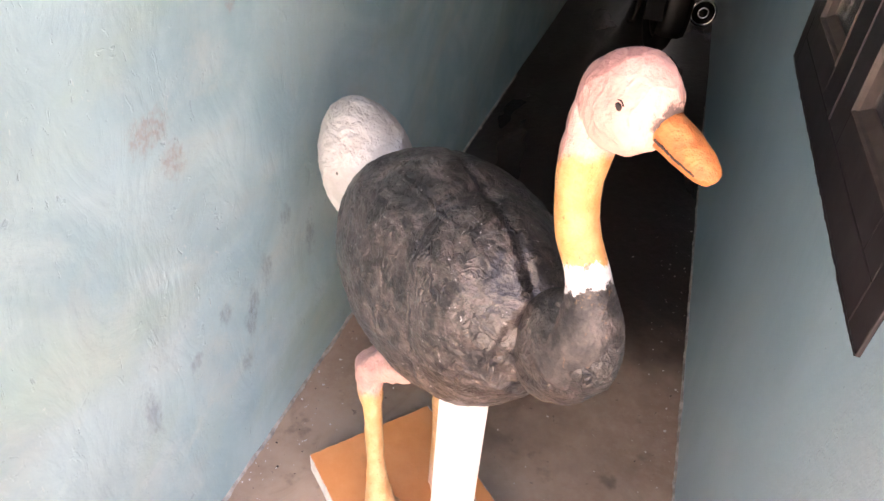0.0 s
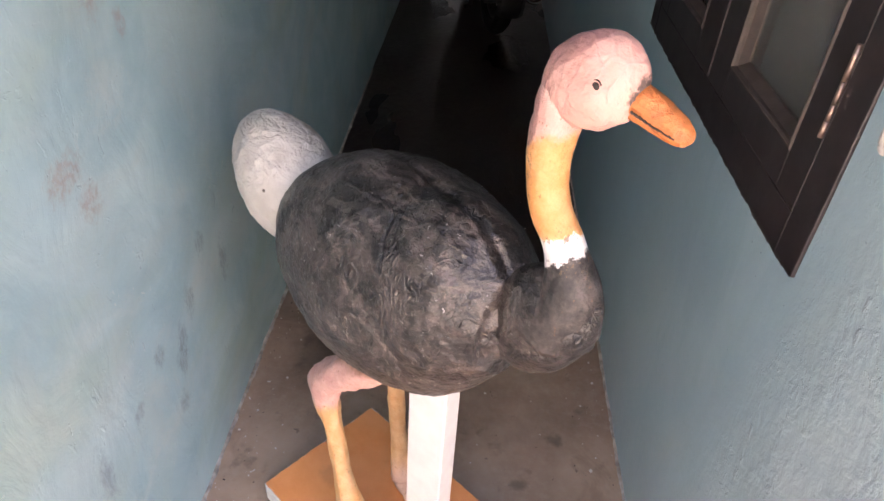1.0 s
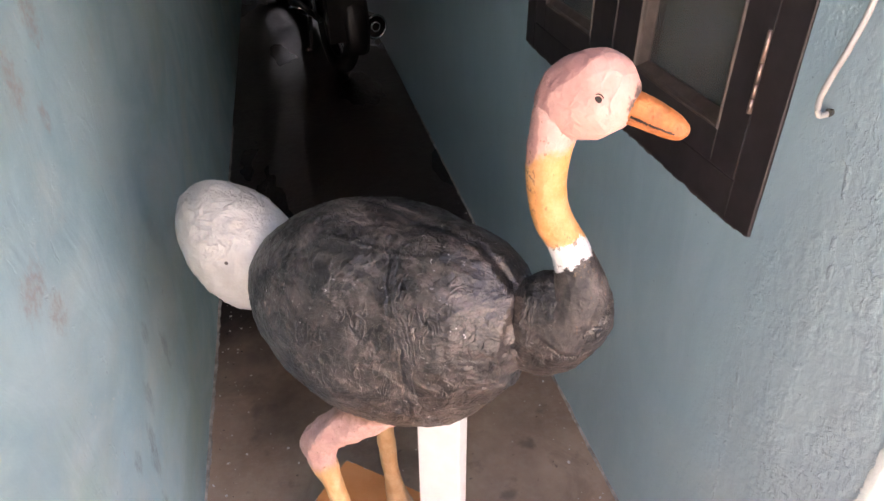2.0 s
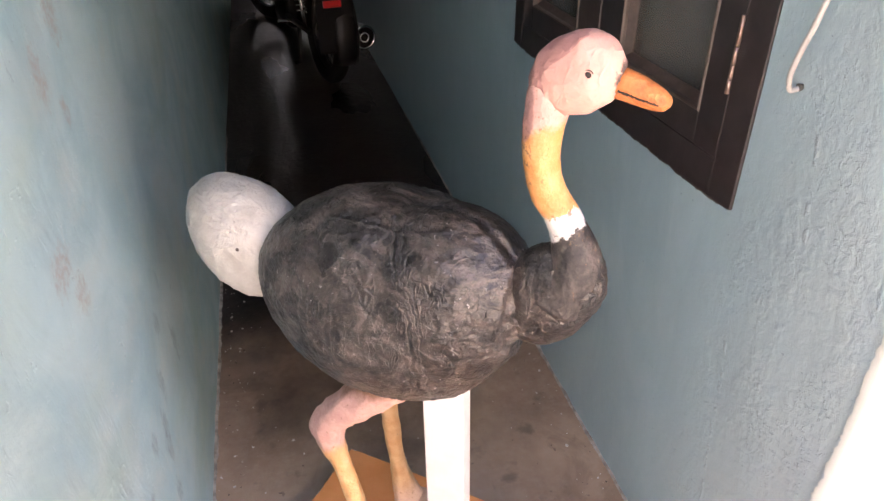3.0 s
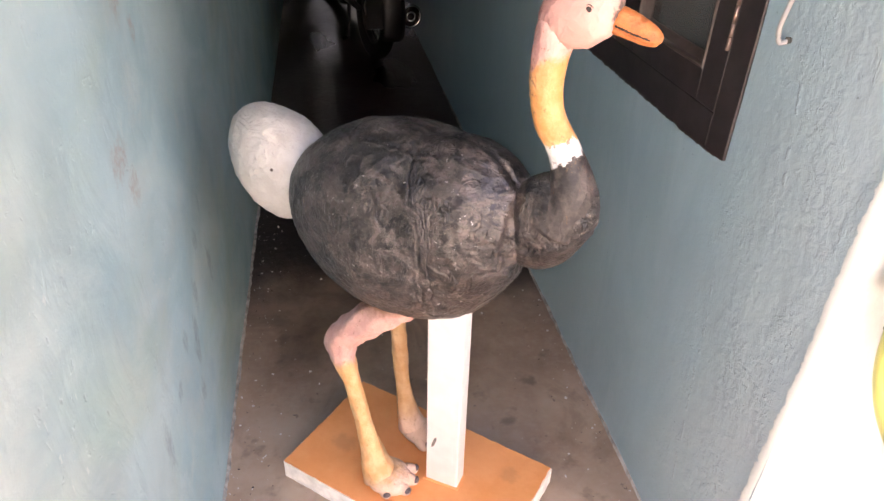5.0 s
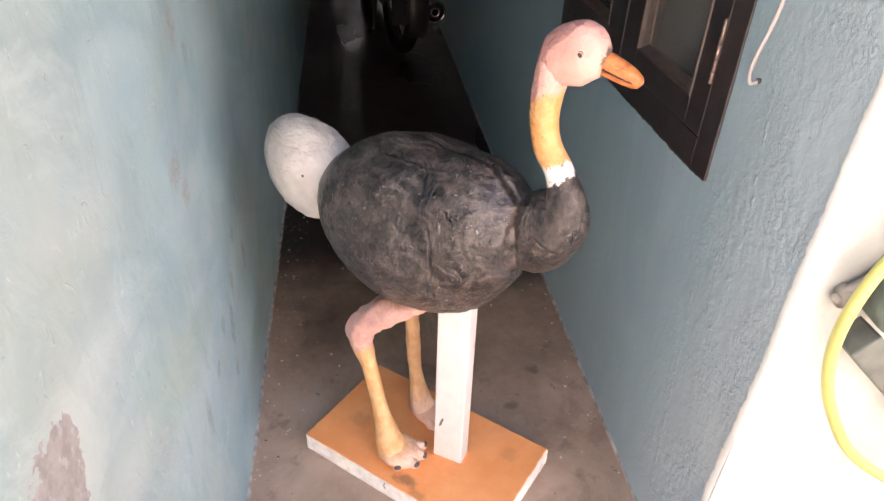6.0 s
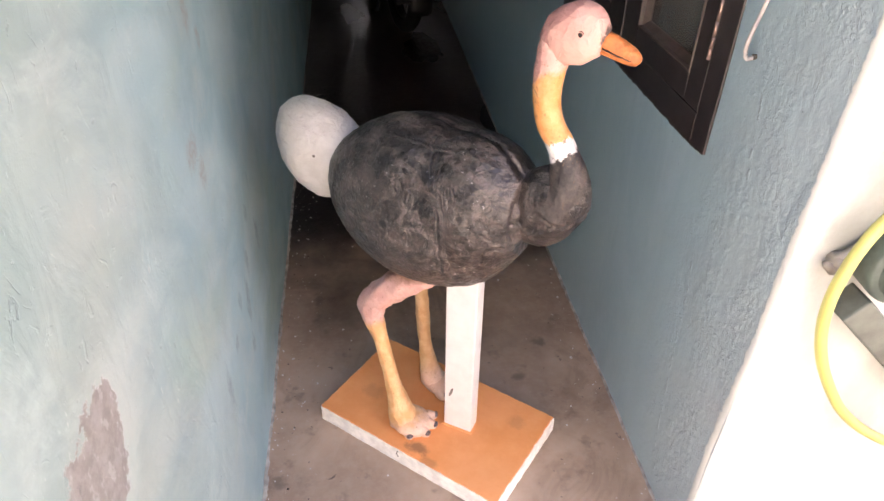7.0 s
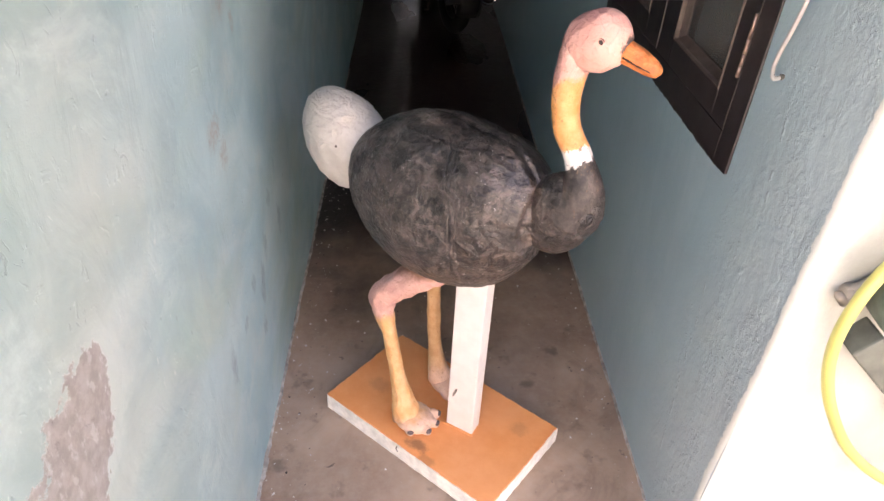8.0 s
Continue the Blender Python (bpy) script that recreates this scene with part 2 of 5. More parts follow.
def white_wash():
    m = Nodes("white_lime_wash", 0.7)
    n = m.noise(5.0, 6.0, 0.65, m.stretched(1, 1, 0.5))
    col = m.mix(m.ramp(n, 0.35, 0.7), (0.50, 0.515, 0.48), (0.42, 0.435, 0.395))
    # shade above and around the pump painted as soft grey-green patches
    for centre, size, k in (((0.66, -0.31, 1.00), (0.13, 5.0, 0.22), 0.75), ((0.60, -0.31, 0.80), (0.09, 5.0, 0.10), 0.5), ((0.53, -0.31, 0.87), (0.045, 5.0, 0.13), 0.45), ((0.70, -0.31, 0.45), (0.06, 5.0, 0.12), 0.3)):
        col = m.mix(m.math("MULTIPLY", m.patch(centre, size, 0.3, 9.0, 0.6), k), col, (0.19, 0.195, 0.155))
    return m.finish(col, m.math("ADD", n, m.math("MULTIPLY", m.noise(70.0, 4.0), 0.2)), 0.4, 0.01)


def cement(name="damp_cement_shaded_back"):
    m = Nodes(name, 0.5)
    n = m.noise(3.0, 6.0, 0.62)
    f = m.noise(38.0, 6.0, 0.7)
    col = m.mix(m.ramp(n, 0.3, 0.7), (0.265, 0.178, 0.124), (0.42, 0.303, 0.222))
    col = m.mix(m.math("MULTIPLY", m.ramp(f, 0.4, 0.75), 0.4), col, (0.40, 0.325, 0.26))
    stain = m.ramp(m.noise(12.0, 4.0, 0.55, m.stretched(1, 1, 1, (4, 4, 0))), 0.58, 0.74)
    col = m.mix(m.math("MULTIPLY", stain, 0.6), col, (0.09, 0.066, 0.052))
    soil = m.ramp(m.noise(4.5, 6.0, 0.65, m.stretched(1, 1, 1, (9, 1, 0)), 0.8), 0.50, 0.66)
    col = m.mix(m.math("MULTIPLY", soil, 0.5), col, (0.17, 0.115, 0.080))
    spot = m.ramp(m.noise(36.0, 3.0, 0.55, m.stretched(1, 1, 1, (1, 7, 0)), 0.5), 0.68, 0.75)
    col = m.mix(m.math("MULTIPLY", spot, 0.75), col, (0.06, 0.045, 0.038))
    dust = m.ramp(m.noise(90.0, 3.0, 0.6, m.stretched(1, 1, 1, (0, 9, 0))), 0.70, 0.76)
    col = m.mix(m.math("MULTIPLY", dust, 0.5), col, (0.36, 0.33, 0.30))
    wet = m.ramp(m.noise(1.4, 4.0, 0.5, m.stretched(1.6, 0.5, 1, (0.6, 0.2, 0))), 0.35, 0.65)
    # shade painted into the colour toward the damp, glossier back of the passage
    damp_shade = m.ramp(m.math("ADD", m.axis(1), m.math("MULTIPLY", m.math("SUBTRACT", m.noise(2.2, 5.0, 0.6, m.stretched(1, 0.8, 1, (3, 1, 0))), 0.5), 1.6)), 0.22, 1.05)
    grime_shade = m.mix(m.ramp(f, 0.35, 0.7), (0.019, 0.0118, 0.0092), (0.030, 0.019, 0.015))
    col = m.mix(damp_shade, col, grime_shade)
    rough = m.math("SUBTRACT", 0.66, m.math("ADD", m.math("MULTIPLY", wet, 0.18), m.math("MULTIPLY", damp_shade, 0.24)))
    ripple = m.math("MULTIPLY", m.noise(26.0, 4.0, 0.6, m.stretched(1.5, 0.7, 1, (2, 2, 0)), 0.6), m.math("MULTIPLY", damp_shade, 0.9))
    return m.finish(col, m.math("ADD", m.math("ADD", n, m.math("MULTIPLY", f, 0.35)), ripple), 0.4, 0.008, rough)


def plain(name, colour, rough=0.5, metal=0.0, vary=0.15, scale=30.0, bump=0.1, distance=0.003, **extra):
    m = Nodes(name, rough, metal)
    n = m.noise(scale, 5.0, 0.6)
    dark = tuple(c * (1 - vary) for c in colour)
    light = tuple(min(1, c * (1 + vary)) for c in colour)
    return m.finish(m.mix(m.ramp(n, 0.3, 0.7), dark, light), n, bump, distance, **extra)


def black_feathers():
    m = Nodes("patchy_black_paint_on_paper_pulp", 0.42)
    x, y, z = m.axis(0), m.axis(1), m.axis(2)
    broad = m.noise(8.0, 6.0, 0.62, m.stretched(1, 1, 1.1, (2, 1, 5)), 1.3)
    mid = m.noise(30.0, 8.0, 0.72, m.stretched(0.75, 0.8, 1.1, (5, 0, 3)), 0.7)
    col = m.mix(m.ramp(mid, 0.36, 0.62), (0.021, 0.0158, 0.0135), (0.080, 0.060, 0.0505))
    # black brushed on in patches, leaving taupe places between
    black = m.ramp(broad, 0.44, 0.56)
    col = m.mix(m.math("MULTIPLY", black, 0.76), col, (0.0150, 0.0098, 0.0080))
    dab = m.ramp(m.noise(26.0, 7.0, 0.70, m.stretched(0.8, 1, 1, (8, 3, 2)), 0.9), 0.52, 0.545)
    col = m.mix(m.math("MULTIPLY", dab, 0.78), col, (0.009, 0.0073, 0.007))
    thin = m.ramp(m.noise(22.0, 8.0, 0.72, m.stretched(0.75, 0.9, 1.2, (1, 4, 8)), 0.8), 0.545, 0.575)
    col = m.mix(m.math("MULTIPLY", thin, 0.52), col, (0.142, 0.112, 0.096))
    # brush hairs: along the back above, downwards on the flank
    along = m.noise(70.0, 5.0, 0.65, m.stretched(0.30, 0.8, 1.0, (3, 5, 2)), 0.25)
    down = m.noise(70.0, 5.0, 0.65, m.stretched(1.0, 1.0, 0.38, (6, 1, 4)), 0.25)
    top = m.ramp(z, 0.74, 0.79)
    hair = m.add("ShaderNodeMix", Factor=top, A=down, B=along).outputs[0]
    col = m.mix(m.math("MULTIPLY", m.ramp(hair, 0.50, 0.60), 0.55), col, (0.010, 0.0085, 0.008))
    col = m.mix(m.math("MULTIPLY", m.ramp(hair, 0.45, 0.36), 0.30), col, (0.12, 0.10, 0.09))
    worn = m.patch((0.0157, -0.066, 0.680), (0.008, 0.05, 0.009), 0.2, 60.0, 0.2)
    col = m.mix(m.math("MULTIPLY", worn, 0.7), col, (0.15, 0.125, 0.11))
    # specular glints painted on as small pale dashes, in loose clusters
    glint_clusters = m.ramp(m.noise(9.0, 3.0, 0.5, m.stretched(1, 1, 1, (5, 8, 2))), 0.42, 0.60, 0.0, 0.035)
    glint = m.ramp(m.math("ADD", m.noise(150.0, 3.0, 0.55, m.stretched(0.9, 0.9, 0.8, (3, 3, 3)), 0.6), glint_clusters), 0.70, 0.725)
    col = m.mix(m.math("MULTIPLY", glint, 0.6), col, (0.50, 0.47, 0.45))
    # the paper's joints: two over the flank, one along the shoulder, one deep along the back
    wob = m.math("MULTIPLY", m.math("SUBTRACT", m.noise(38.0, 4.0, 0.6), 0.5), 0.022)
    lean = m.math("MULTIPLY", m.math("MAXIMUM", m.math("SUBTRACT", z, 0.735), 0.0), 0.55)
    across = m.math("ADD", m.math("ADD", m.math("ADD", x, 0.031), lean), wob)
    gaps = m.ramp(m.noise(20.0, 3.0, 0.5, m.stretched(1, 1, 1, (9, 9, 1))), 0.36, 0.50)
    near = m.ramp(y, 0.03, 0.0)
    def line(value, at, half):
        return m.ramp(m.math("ABSOLUTE", m.math("SUBTRACT", value, at)), half, half * 0.15)
    seams = m.math("MULTIPLY", m.math("MAXIMUM", line(across, 0.0, 0.0030), line(across, 0.0165, 0.0026)), m.math("MULTIPLY", near, gaps))
    pinch = m.math("MULTIPLY", m.math("MAXIMUM", line(across, 0.0062, 0.0034), line(across, -0.006, 0.003)), m.math("MULTIPLY", near, gaps))
    high = m.math("MULTIPLY", m.ramp(z, 0.79, 0.815), m.math("MULTIPLY", m.ramp(x, 0.06, 0.02), m.ramp(x, -0.21, -0.17)))
    shoulder = m.math("ADD", m.math("ADD", y, 0.006), wob)
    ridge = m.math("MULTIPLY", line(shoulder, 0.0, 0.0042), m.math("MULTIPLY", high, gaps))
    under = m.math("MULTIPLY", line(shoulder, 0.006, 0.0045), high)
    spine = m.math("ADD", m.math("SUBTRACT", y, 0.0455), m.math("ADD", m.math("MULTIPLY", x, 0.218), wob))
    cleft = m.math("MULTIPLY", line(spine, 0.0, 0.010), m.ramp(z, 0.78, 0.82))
    # crease shade put into the colour: near-black joints, cleft and line under the ridge
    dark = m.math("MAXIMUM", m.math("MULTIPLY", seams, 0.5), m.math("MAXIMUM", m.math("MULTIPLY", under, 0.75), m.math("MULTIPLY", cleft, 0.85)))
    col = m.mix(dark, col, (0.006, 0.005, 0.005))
    # short raised wrinkles in the paste, in loose groups
    group = m.ramp(m.noise(11.0, 4.0, 0.6, m.stretched(1, 1, 1, (2, 9, 5))), 0.47, 0.58)
    fold = m.math("ABSOLUTE", m.math("SUBTRACT", m.noise(30.0, 3.0, 0.55, m.stretched(1.2, 1.2, 0.42, (4, 2, 6)), 0.6), 0.5))
    fold = m.math("MULTIPLY", m.ramp(fold, 0.030, 0.0), group)
    cut = m.math("ABSOLUTE", m.math("SUBTRACT", m.noise(26.0, 3.0, 0.55, m.stretched(0.8, 1.0, 0.8, (7, 5, 1)), 1.5), 0.5))
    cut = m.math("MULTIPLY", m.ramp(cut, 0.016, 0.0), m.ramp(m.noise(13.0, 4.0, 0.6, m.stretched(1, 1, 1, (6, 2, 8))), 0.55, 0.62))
    # shade inside the cuts painted near black
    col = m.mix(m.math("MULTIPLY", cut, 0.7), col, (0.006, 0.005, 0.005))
    crease = m.math("SUBTRACT", m.noise(38.0, 2.0, 0.5, m.stretched(1.1, 1.1, 0.5, (8, 6, 3)), 0.7), 0.5)
    where = m.ramp(m.noise(12.0, 4.0, 0.6, m.stretched(1, 1, 1, (1, 7, 4))), 0.53, 0.60)
    crest = m.math("MULTIPLY", m.ramp(m.math("ABSOLUTE", crease), 0.034, 0.0), where)
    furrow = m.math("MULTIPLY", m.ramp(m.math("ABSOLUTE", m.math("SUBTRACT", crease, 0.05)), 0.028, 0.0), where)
    # furrows blackened too, as shade beside the crests
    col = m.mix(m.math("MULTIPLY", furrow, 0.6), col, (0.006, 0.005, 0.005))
    # torn strips of pasted paper, each lying a little higher or lower than the next
    bent = m.add("ShaderNodeVectorMath")
    bent.operation = "MULTIPLY_ADD"
    m.put(bent.inputs[0], m.add("ShaderNodeTexNoise", Vector=m.coord, Scale=24.0, Detail=5.0, Roughness=0.65).outputs["Color"])
    bent.inputs[1].default_value = (0.050, 0.050, 0.050)
    m.put(bent.inputs[2], m.coord)
    strips = []
    for size, shift in (((30.0, 30.0, 24.0), (0, 0, 0)), ((70.0, 70.0, 48.0), (3, 5, 1))):
        cell = m.add("ShaderNodeTexVoronoi", Vector=m.add("ShaderNodeMapping", Vector=bent.outputs[0], Scale=size, Location=shift).outputs[0], Scale=1.0)
        strips.append(m.add("ShaderNodeSeparateColor", Color=cell.outputs["Color"]).outputs)
    tone = m.math("ADD", m.math("MULTIPLY", strips[0][1], 0.6), m.math("MULTIPLY", strips[1][1], 0.4))
    col = m.mix(m.math("MULTIPLY", m.ramp(tone, 0.48, 0.72), 0.36), col, (0.098, 0.075, 0.064))
    col = m.mix(m.math("MULTIPLY", m.ramp(tone, 0.46, 0.28), 0.45), col, (0.011, 0.0088, 0.008))
    lump = m.noise(17.0, 4.0, 0.55, m.stretched(0.9, 0.9, 1.1, (4, 2, 6)), 0.5)
    grit = m.noise(110.0, 3.0, 0.6, m.stretched(0.8, 0.8, 1.1, (1, 2, 3)), 0.3)
    relief = m.math("ADD", m.math("MULTIPLY", lump, 0.9), m.math("ADD", m.math("MULTIPLY", hair, 0.09), m.math("MULTIPLY", grit, 0.17)))
    relief = m.math("ADD", relief, m.math("ADD", m.math("MULTIPLY", strips[0][0], 0.15), m.math("MULTIPLY", strips[1][0], 0.11)))
    relief = m.math("ADD", relief, m.math("ADD", m.math("ADD", m.math("MULTIPLY", fold, 0.085), m.math("MULTIPLY", m.math("SUBTRACT", crest, furrow), 0.085)), m.math("MULTIPLY", m.math("MAXIMUM", m.math("MULTIPLY", pinch, 0.5), ridge), 0.12)))
    relief = m.math("SUBTRACT", relief, m.math("ADD", m.math("MULTIPLY", cut, 0.13), m.math("MULTIPLY", m.math("MAXIMUM", m.math("MULTIPLY", seams, 0.6), cleft), 0.14)))
    return m.finish(col, relief, 0.9, 0.017, m.ramp(mid, 0.35, 0.7, 0.36, 0.54), Coat_Weight=0.27, Coat_Roughness=0.14)


def tail_paint():
    m = Nodes("off_white_paint_on_paper_pulp", 0.5)
    n = m.noise(14.0, 6.0, 0.65, distortion=0.5)
    col = m.mix(m.ramp(n, 0.3, 0.7), (0.45, 0.415, 0.37), (0.56, 0.53, 0.49))
    grime_shade = m.ramp(m.noise(40.0, 6.0, 0.7), 0.60, 0.75)
    col = m.mix(m.math("MULTIPLY", grime_shade, 0.35), col, (0.36, 0.32, 0.28))
    hole = m.patch((-0.3835, -0.023, 0.738), (0.003, 0.03, 0.003), 0.1, 60.0, 0.2)
    col = m.mix(hole, col, (0.08, 0.06, 0.05))
    # ridged paste above and behind, smoothed out towards the body
    rough = m.ramp(m.math("ADD", m.math("SUBTRACT", m.axis(2), m.axis(0)), m.math("MULTIPLY", n, 0.10)), 1.17, 1.24)
    ridges = m.noise(34.0, 6.0, 0.6, m.stretched(0.7, 1, 1.3, (1, 3, 2)), 0.8)
    relief = m.math("ADD", m.math("MULTIPLY", m.crumple(34.0, 0.06, 0.30, 3.0), m.math("ADD", 0.25, rough)), m.math("ADD", m.math("MULTIPLY", n, 0.5), m.math("MULTIPLY", m.math("MULTIPLY", ridges, m.math("ADD", 0.2, rough)), 1.5)))
    relief = m.math("ADD", relief, m.math("MULTIPLY", m.noise(90.0, 5.0, 0.65), 0.14))
    return m.finish(col, relief, 0.75, 0.010)


def skin(name, zones, soft=0.0025, specks=0.75, rub=None):
    """Painted paper pulp: colours one above the other along z, with brushed, uneven borders. zones: (lower edge, dark, light)."""
    m = Nodes(name, 0.55)
    n = m.noise(34.0, 5.0, 0.65)
    height = m.math("ADD", m.axis(2), m.math("MULTIPLY", m.math("SUBTRACT", m.noise(60.0, 6.0, 0.75), 0.5), 0.045))
    height = m.math("SUBTRACT", height, m.math("MULTIPLY", m.axis(0), 0.25))
    col = None
    for low, dark, light in zones:
        paint = m.mix(m.ramp(n, 0.35, 0.68), dark, light)
        blend = soft * 4 if rub and low > 0.95 else soft
        level = m.math("SUBTRACT", height, m.math("MULTIPLY", m.math("SUBTRACT", m.axis(0), 0.15), 0.4)) if rub and 0.8 < low < 0.85 else height
        col = paint if col is None else m.mix(m.ramp(level, low - blend, low + blend), col, paint)
    # crumbs of the darker paint dragged over the borders
    grain = m.ramp(m.noise(170.0, 3.0, 0.6, m.stretched(1, 1, 0.8, (4, 4, 4))), 0.57, 0.62)
    for low, dark, light in zones[1:3]:
        band = m.ramp(m.math("ABSOLUTE", m.math("SUBTRACT", height, low)), 0.013, 0.002)
        col = m.mix(m.math("MULTIPLY", m.math("MULTIPLY", band, grain), specks), col, (0.10, 0.06, 0.035))
    if rub:
        nape = m.patch((0.096, 0.030, 1.030), (0.014, 0.050, 0.040), 0.25, 40.0, 0.15)
        col = m.mix(m.math("MULTIPLY", nape, 0.8), col, (0.33, 0.158, 0.142))
        bits = m.math("MULTIPLY", m.patch(*rub, 0.3, 60.0, 0.5), m.ramp(m.noise(210.0, 4.0, 0.65, m.stretched(1, 1, 0.6, (2, 6, 4))), 0.56, 0.60))
        col = m.mix(m.math("MULTIPLY", bits, 0.8), col, (0.07, 0.045, 0.03))
    speck = m.ramp(m.noise(150.0, 3.0, 0.6, m.stretched(1, 1, 0.7)), 0.66, 0.71)
    col = m.mix(m.math("MULTIPLY", speck, 0.55), col, (0.16, 0.075, 0.03))
    return m.finish(col, m.math("ADD", m.math("ADD", m.noise(24.0, 5.0, 0.6), m.crumple(48.0, 0.05, 0.12)), m.math("MULTIPLY", m.noise(110.0, 4.0, 0.6), 0.4)), 0.6, 0.009)


def board_paint():
    m = Nodes("orange_board_paint", 0.5)
    n = m.noise(9.0, 6.0, 0.65)
    col = m.mix(m.ramp(n, 0.3, 0.7), (0.73, 0.275, 0.088), (0.80, 0.34, 0.135))
    pale = m.ramp(m.noise(45.0, 5.0, 0.7, m.stretched(1, 0.3, 1)), 0.62, 0.75)
    col = m.mix(m.math("MULTIPLY", pale, 0.35), col, (0.70, 0.36, 0.16))
    for centre, size, k in (((-0.075, -0.105, 0.05), (0.028, 0.016, 1), 0.7), ((-0.03, -0.125, 0.05), (0.02, 0.012, 1), 0.35), ((0.09, 0.10, 0.05), (0.02, 0.02, 1), 0.2), ((-0.28, -0.02, 0.05), (0.03, 0.02, 1), 0.2)):
        col = m.mix(m.math("MULTIPLY", m.patch(centre, size, 0.5, 45.0, 0.5), k), col, (0.16, 0.075, 0.035))
    return m.finish(col, m.math("ADD", n, m.math("MULTIPLY", m.noise(90.0, 5.0, 0.65), 0.3)), 0.35, 0.005)


def head_paint():
    m = Nodes("pink_paint_on_paper_pulp", 0.55)
    n = m.noise(24.0, 5.0, 0.6)
    col = m.mix(m.ramp(n, 0.3, 0.7), (0.47, 0.25, 0.208), (0.54, 0.302, 0.255))
    # the mauve coat left on the crown and the nape
    z = m.axis(2)
    edge = m.math("ADD", 0.119, m.math("MULTIPLY", m.math("MAXIMUM", m.math("SUBTRACT", z, 1.086), 0.0), 1.02))
    edge = m.math("SUBTRACT", edge, m.math("MULTIPLY", m.math("MAXIMUM", m.math("SUBTRACT", 1.055, z), 0.0), 0.9))
    edge = m.math("ADD", edge, m.math("MULTIPLY", m.math("SUBTRACT", m.noise(42.0, 3.0, 0.6), 0.5), 0.016))
    nape = m.ramp(m.math("SUBTRACT", m.axis(0), edge), 0.0012, -0.0012)
    col = m.mix(m.math("MULTIPLY", nape, 0.85), col, (0.335, 0.160, 0.144))
    halo = m.patch((0.2060, 0.044, 1.082), (0.0100, 0.2, 0.024), 0.35, 90.0, 0.5)
    col = m.mix(m.math("MULTIPLY", halo, 0.35), col, (0.40, 0.25, 0.19))
    smear = m.patch((0.2085, 0.044, 1.082), (0.0072, 0.2, 0.022), 0.4, 150.0, 0.25)
    blots = m.ramp(m.noise(130.0, 4.0, 0.65), 0.34, 0.46)
    col = m.mix(m.math("MULTIPLY", m.math("MULTIPLY", smear, blots), 0.9), col, (0.045, 0.033, 0.027))
    cheek = m.patch((0.150, 0.02, 1.100), (0.006, 0.2, 0.004), 0.4, 60.0, 0.4)
    col = m.mix(m.math("MULTIPLY", cheek, 0.5), col, (0.42, 0.23, 0.20))
    return m.finish(col, m.math("ADD", m.math("ADD", n, m.crumple(44.0, 0.10, 0.16)), m.math("MULTIPLY", m.noise(120.0, 4.0, 0.6), 0.25)), 0.65, 0.008)


BLACK_D, BLACK_L = (0.012, 0.010, 0.010), (0.080, 0.063, 0.055)
WHITE_D, WHITE_L = (0.56, 0.53, 0.51), (0.70, 0.67, 0.65)
ORANGE_D, ORANGE_L = (0.51, 0.225, 0.07), (0.59, 0.31, 0.135)
LEG_D, LEG_L = (0.58, 0.305, 0.12), (0.65, 0.395, 0.20)
PEACH_D, PEACH_L = (0.58, 0.375, 0.275), (0.66, 0.45, 0.34)
PINK_D, PINK_L = (0.50, 0.275, 0.235), (0.60, 0.36, 0.31)

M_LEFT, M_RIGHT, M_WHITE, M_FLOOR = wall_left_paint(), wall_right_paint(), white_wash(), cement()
M_BARE = plain("bare_weathered_cement", (0.30, 0.275, 0.245), 0.85, vary=0.25, scale=3.0, bump=0.4, distance=0.01)
M_PAVING = plain("pale_cement_paving", (0.50, 0.46, 0.41), 0.8, scale=4.0, bump=0.3)
M_CEILING = plain("sooty_ceiling_plaster", (0.22, 0.22, 0.21), 0.8, scale=6.0)
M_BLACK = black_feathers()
M_TAIL = tail_paint()
M_NECK = skin("neck_paint", [(0, BLACK_D, BLACK_L), (0.827, WHITE_D, WHITE_L), (0.860, ORANGE_D, ORANGE_L), (0.985, PINK_D, PINK_L)], rub=((0.097, 0.022, 0.935), (0.012, 0.024, 0.090)))
M_HEAD = head_paint()
M_BEAK = plain("orange_beak_paint", (0.43, 0.132, 0.036), 0.55, vary=0.25, scale=75.0, bump=0.9, distance=0.006)
M_DARK = plain("dark_brown_line_paint", (0.020, 0.012, 0.009), 0.7)
M_SMUDGE = plain("grey_brown_smudge", (0.20, 0.17, 0.15), 0.7, vary=0.4, scale=120.0)
M_LEG = skin("near_leg_paint", [(0, PEACH_D, PEACH_L), (0.120, LEG_D, LEG_L), (0.412, PINK_D, PINK_L), (0.548, (0.20, 0.10, 0.06), (0.34, 0.19, 0.13))], 0.016, 0.15)
M_LEG_FAR = skin("far_leg_paint", [(0, PEACH_D, PEACH_L), (0.165, (0.48, 0.27, 0.12), (0.56, 0.35, 0.19)), (0.46, PINK_D, PINK_L)], 0.03, 0.15)
M_NAIL = plain("dark_claw_paint", (0.10, 0.072, 0.070), 0.5, vary=0.4, scale=160.0)
M_BOARD = board_paint()
M_EDGE = plain("white_board_edge", (0.74, 0.72, 0.68), 0.7, scale=40.0, bump=0.6, distance=0.006)
M_POST = plain("white_post_paint", (0.62, 0.585, 0.56), 0.55, vary=0.05, scale=25.0, bump=0.2, distance=0.004)
M_WOOD = plain("dark_brown_window_paint", (0.026, 0.020, 0.020), 0.42, vary=0.3, scale=18.0, bump=0.2, distance=0.004)
M_BEVEL = plain("dusty_brown_glazing_bead", (0.062, 0.045, 0.037), 0.5, vary=0.3, scale=30.0, bump=0.2)
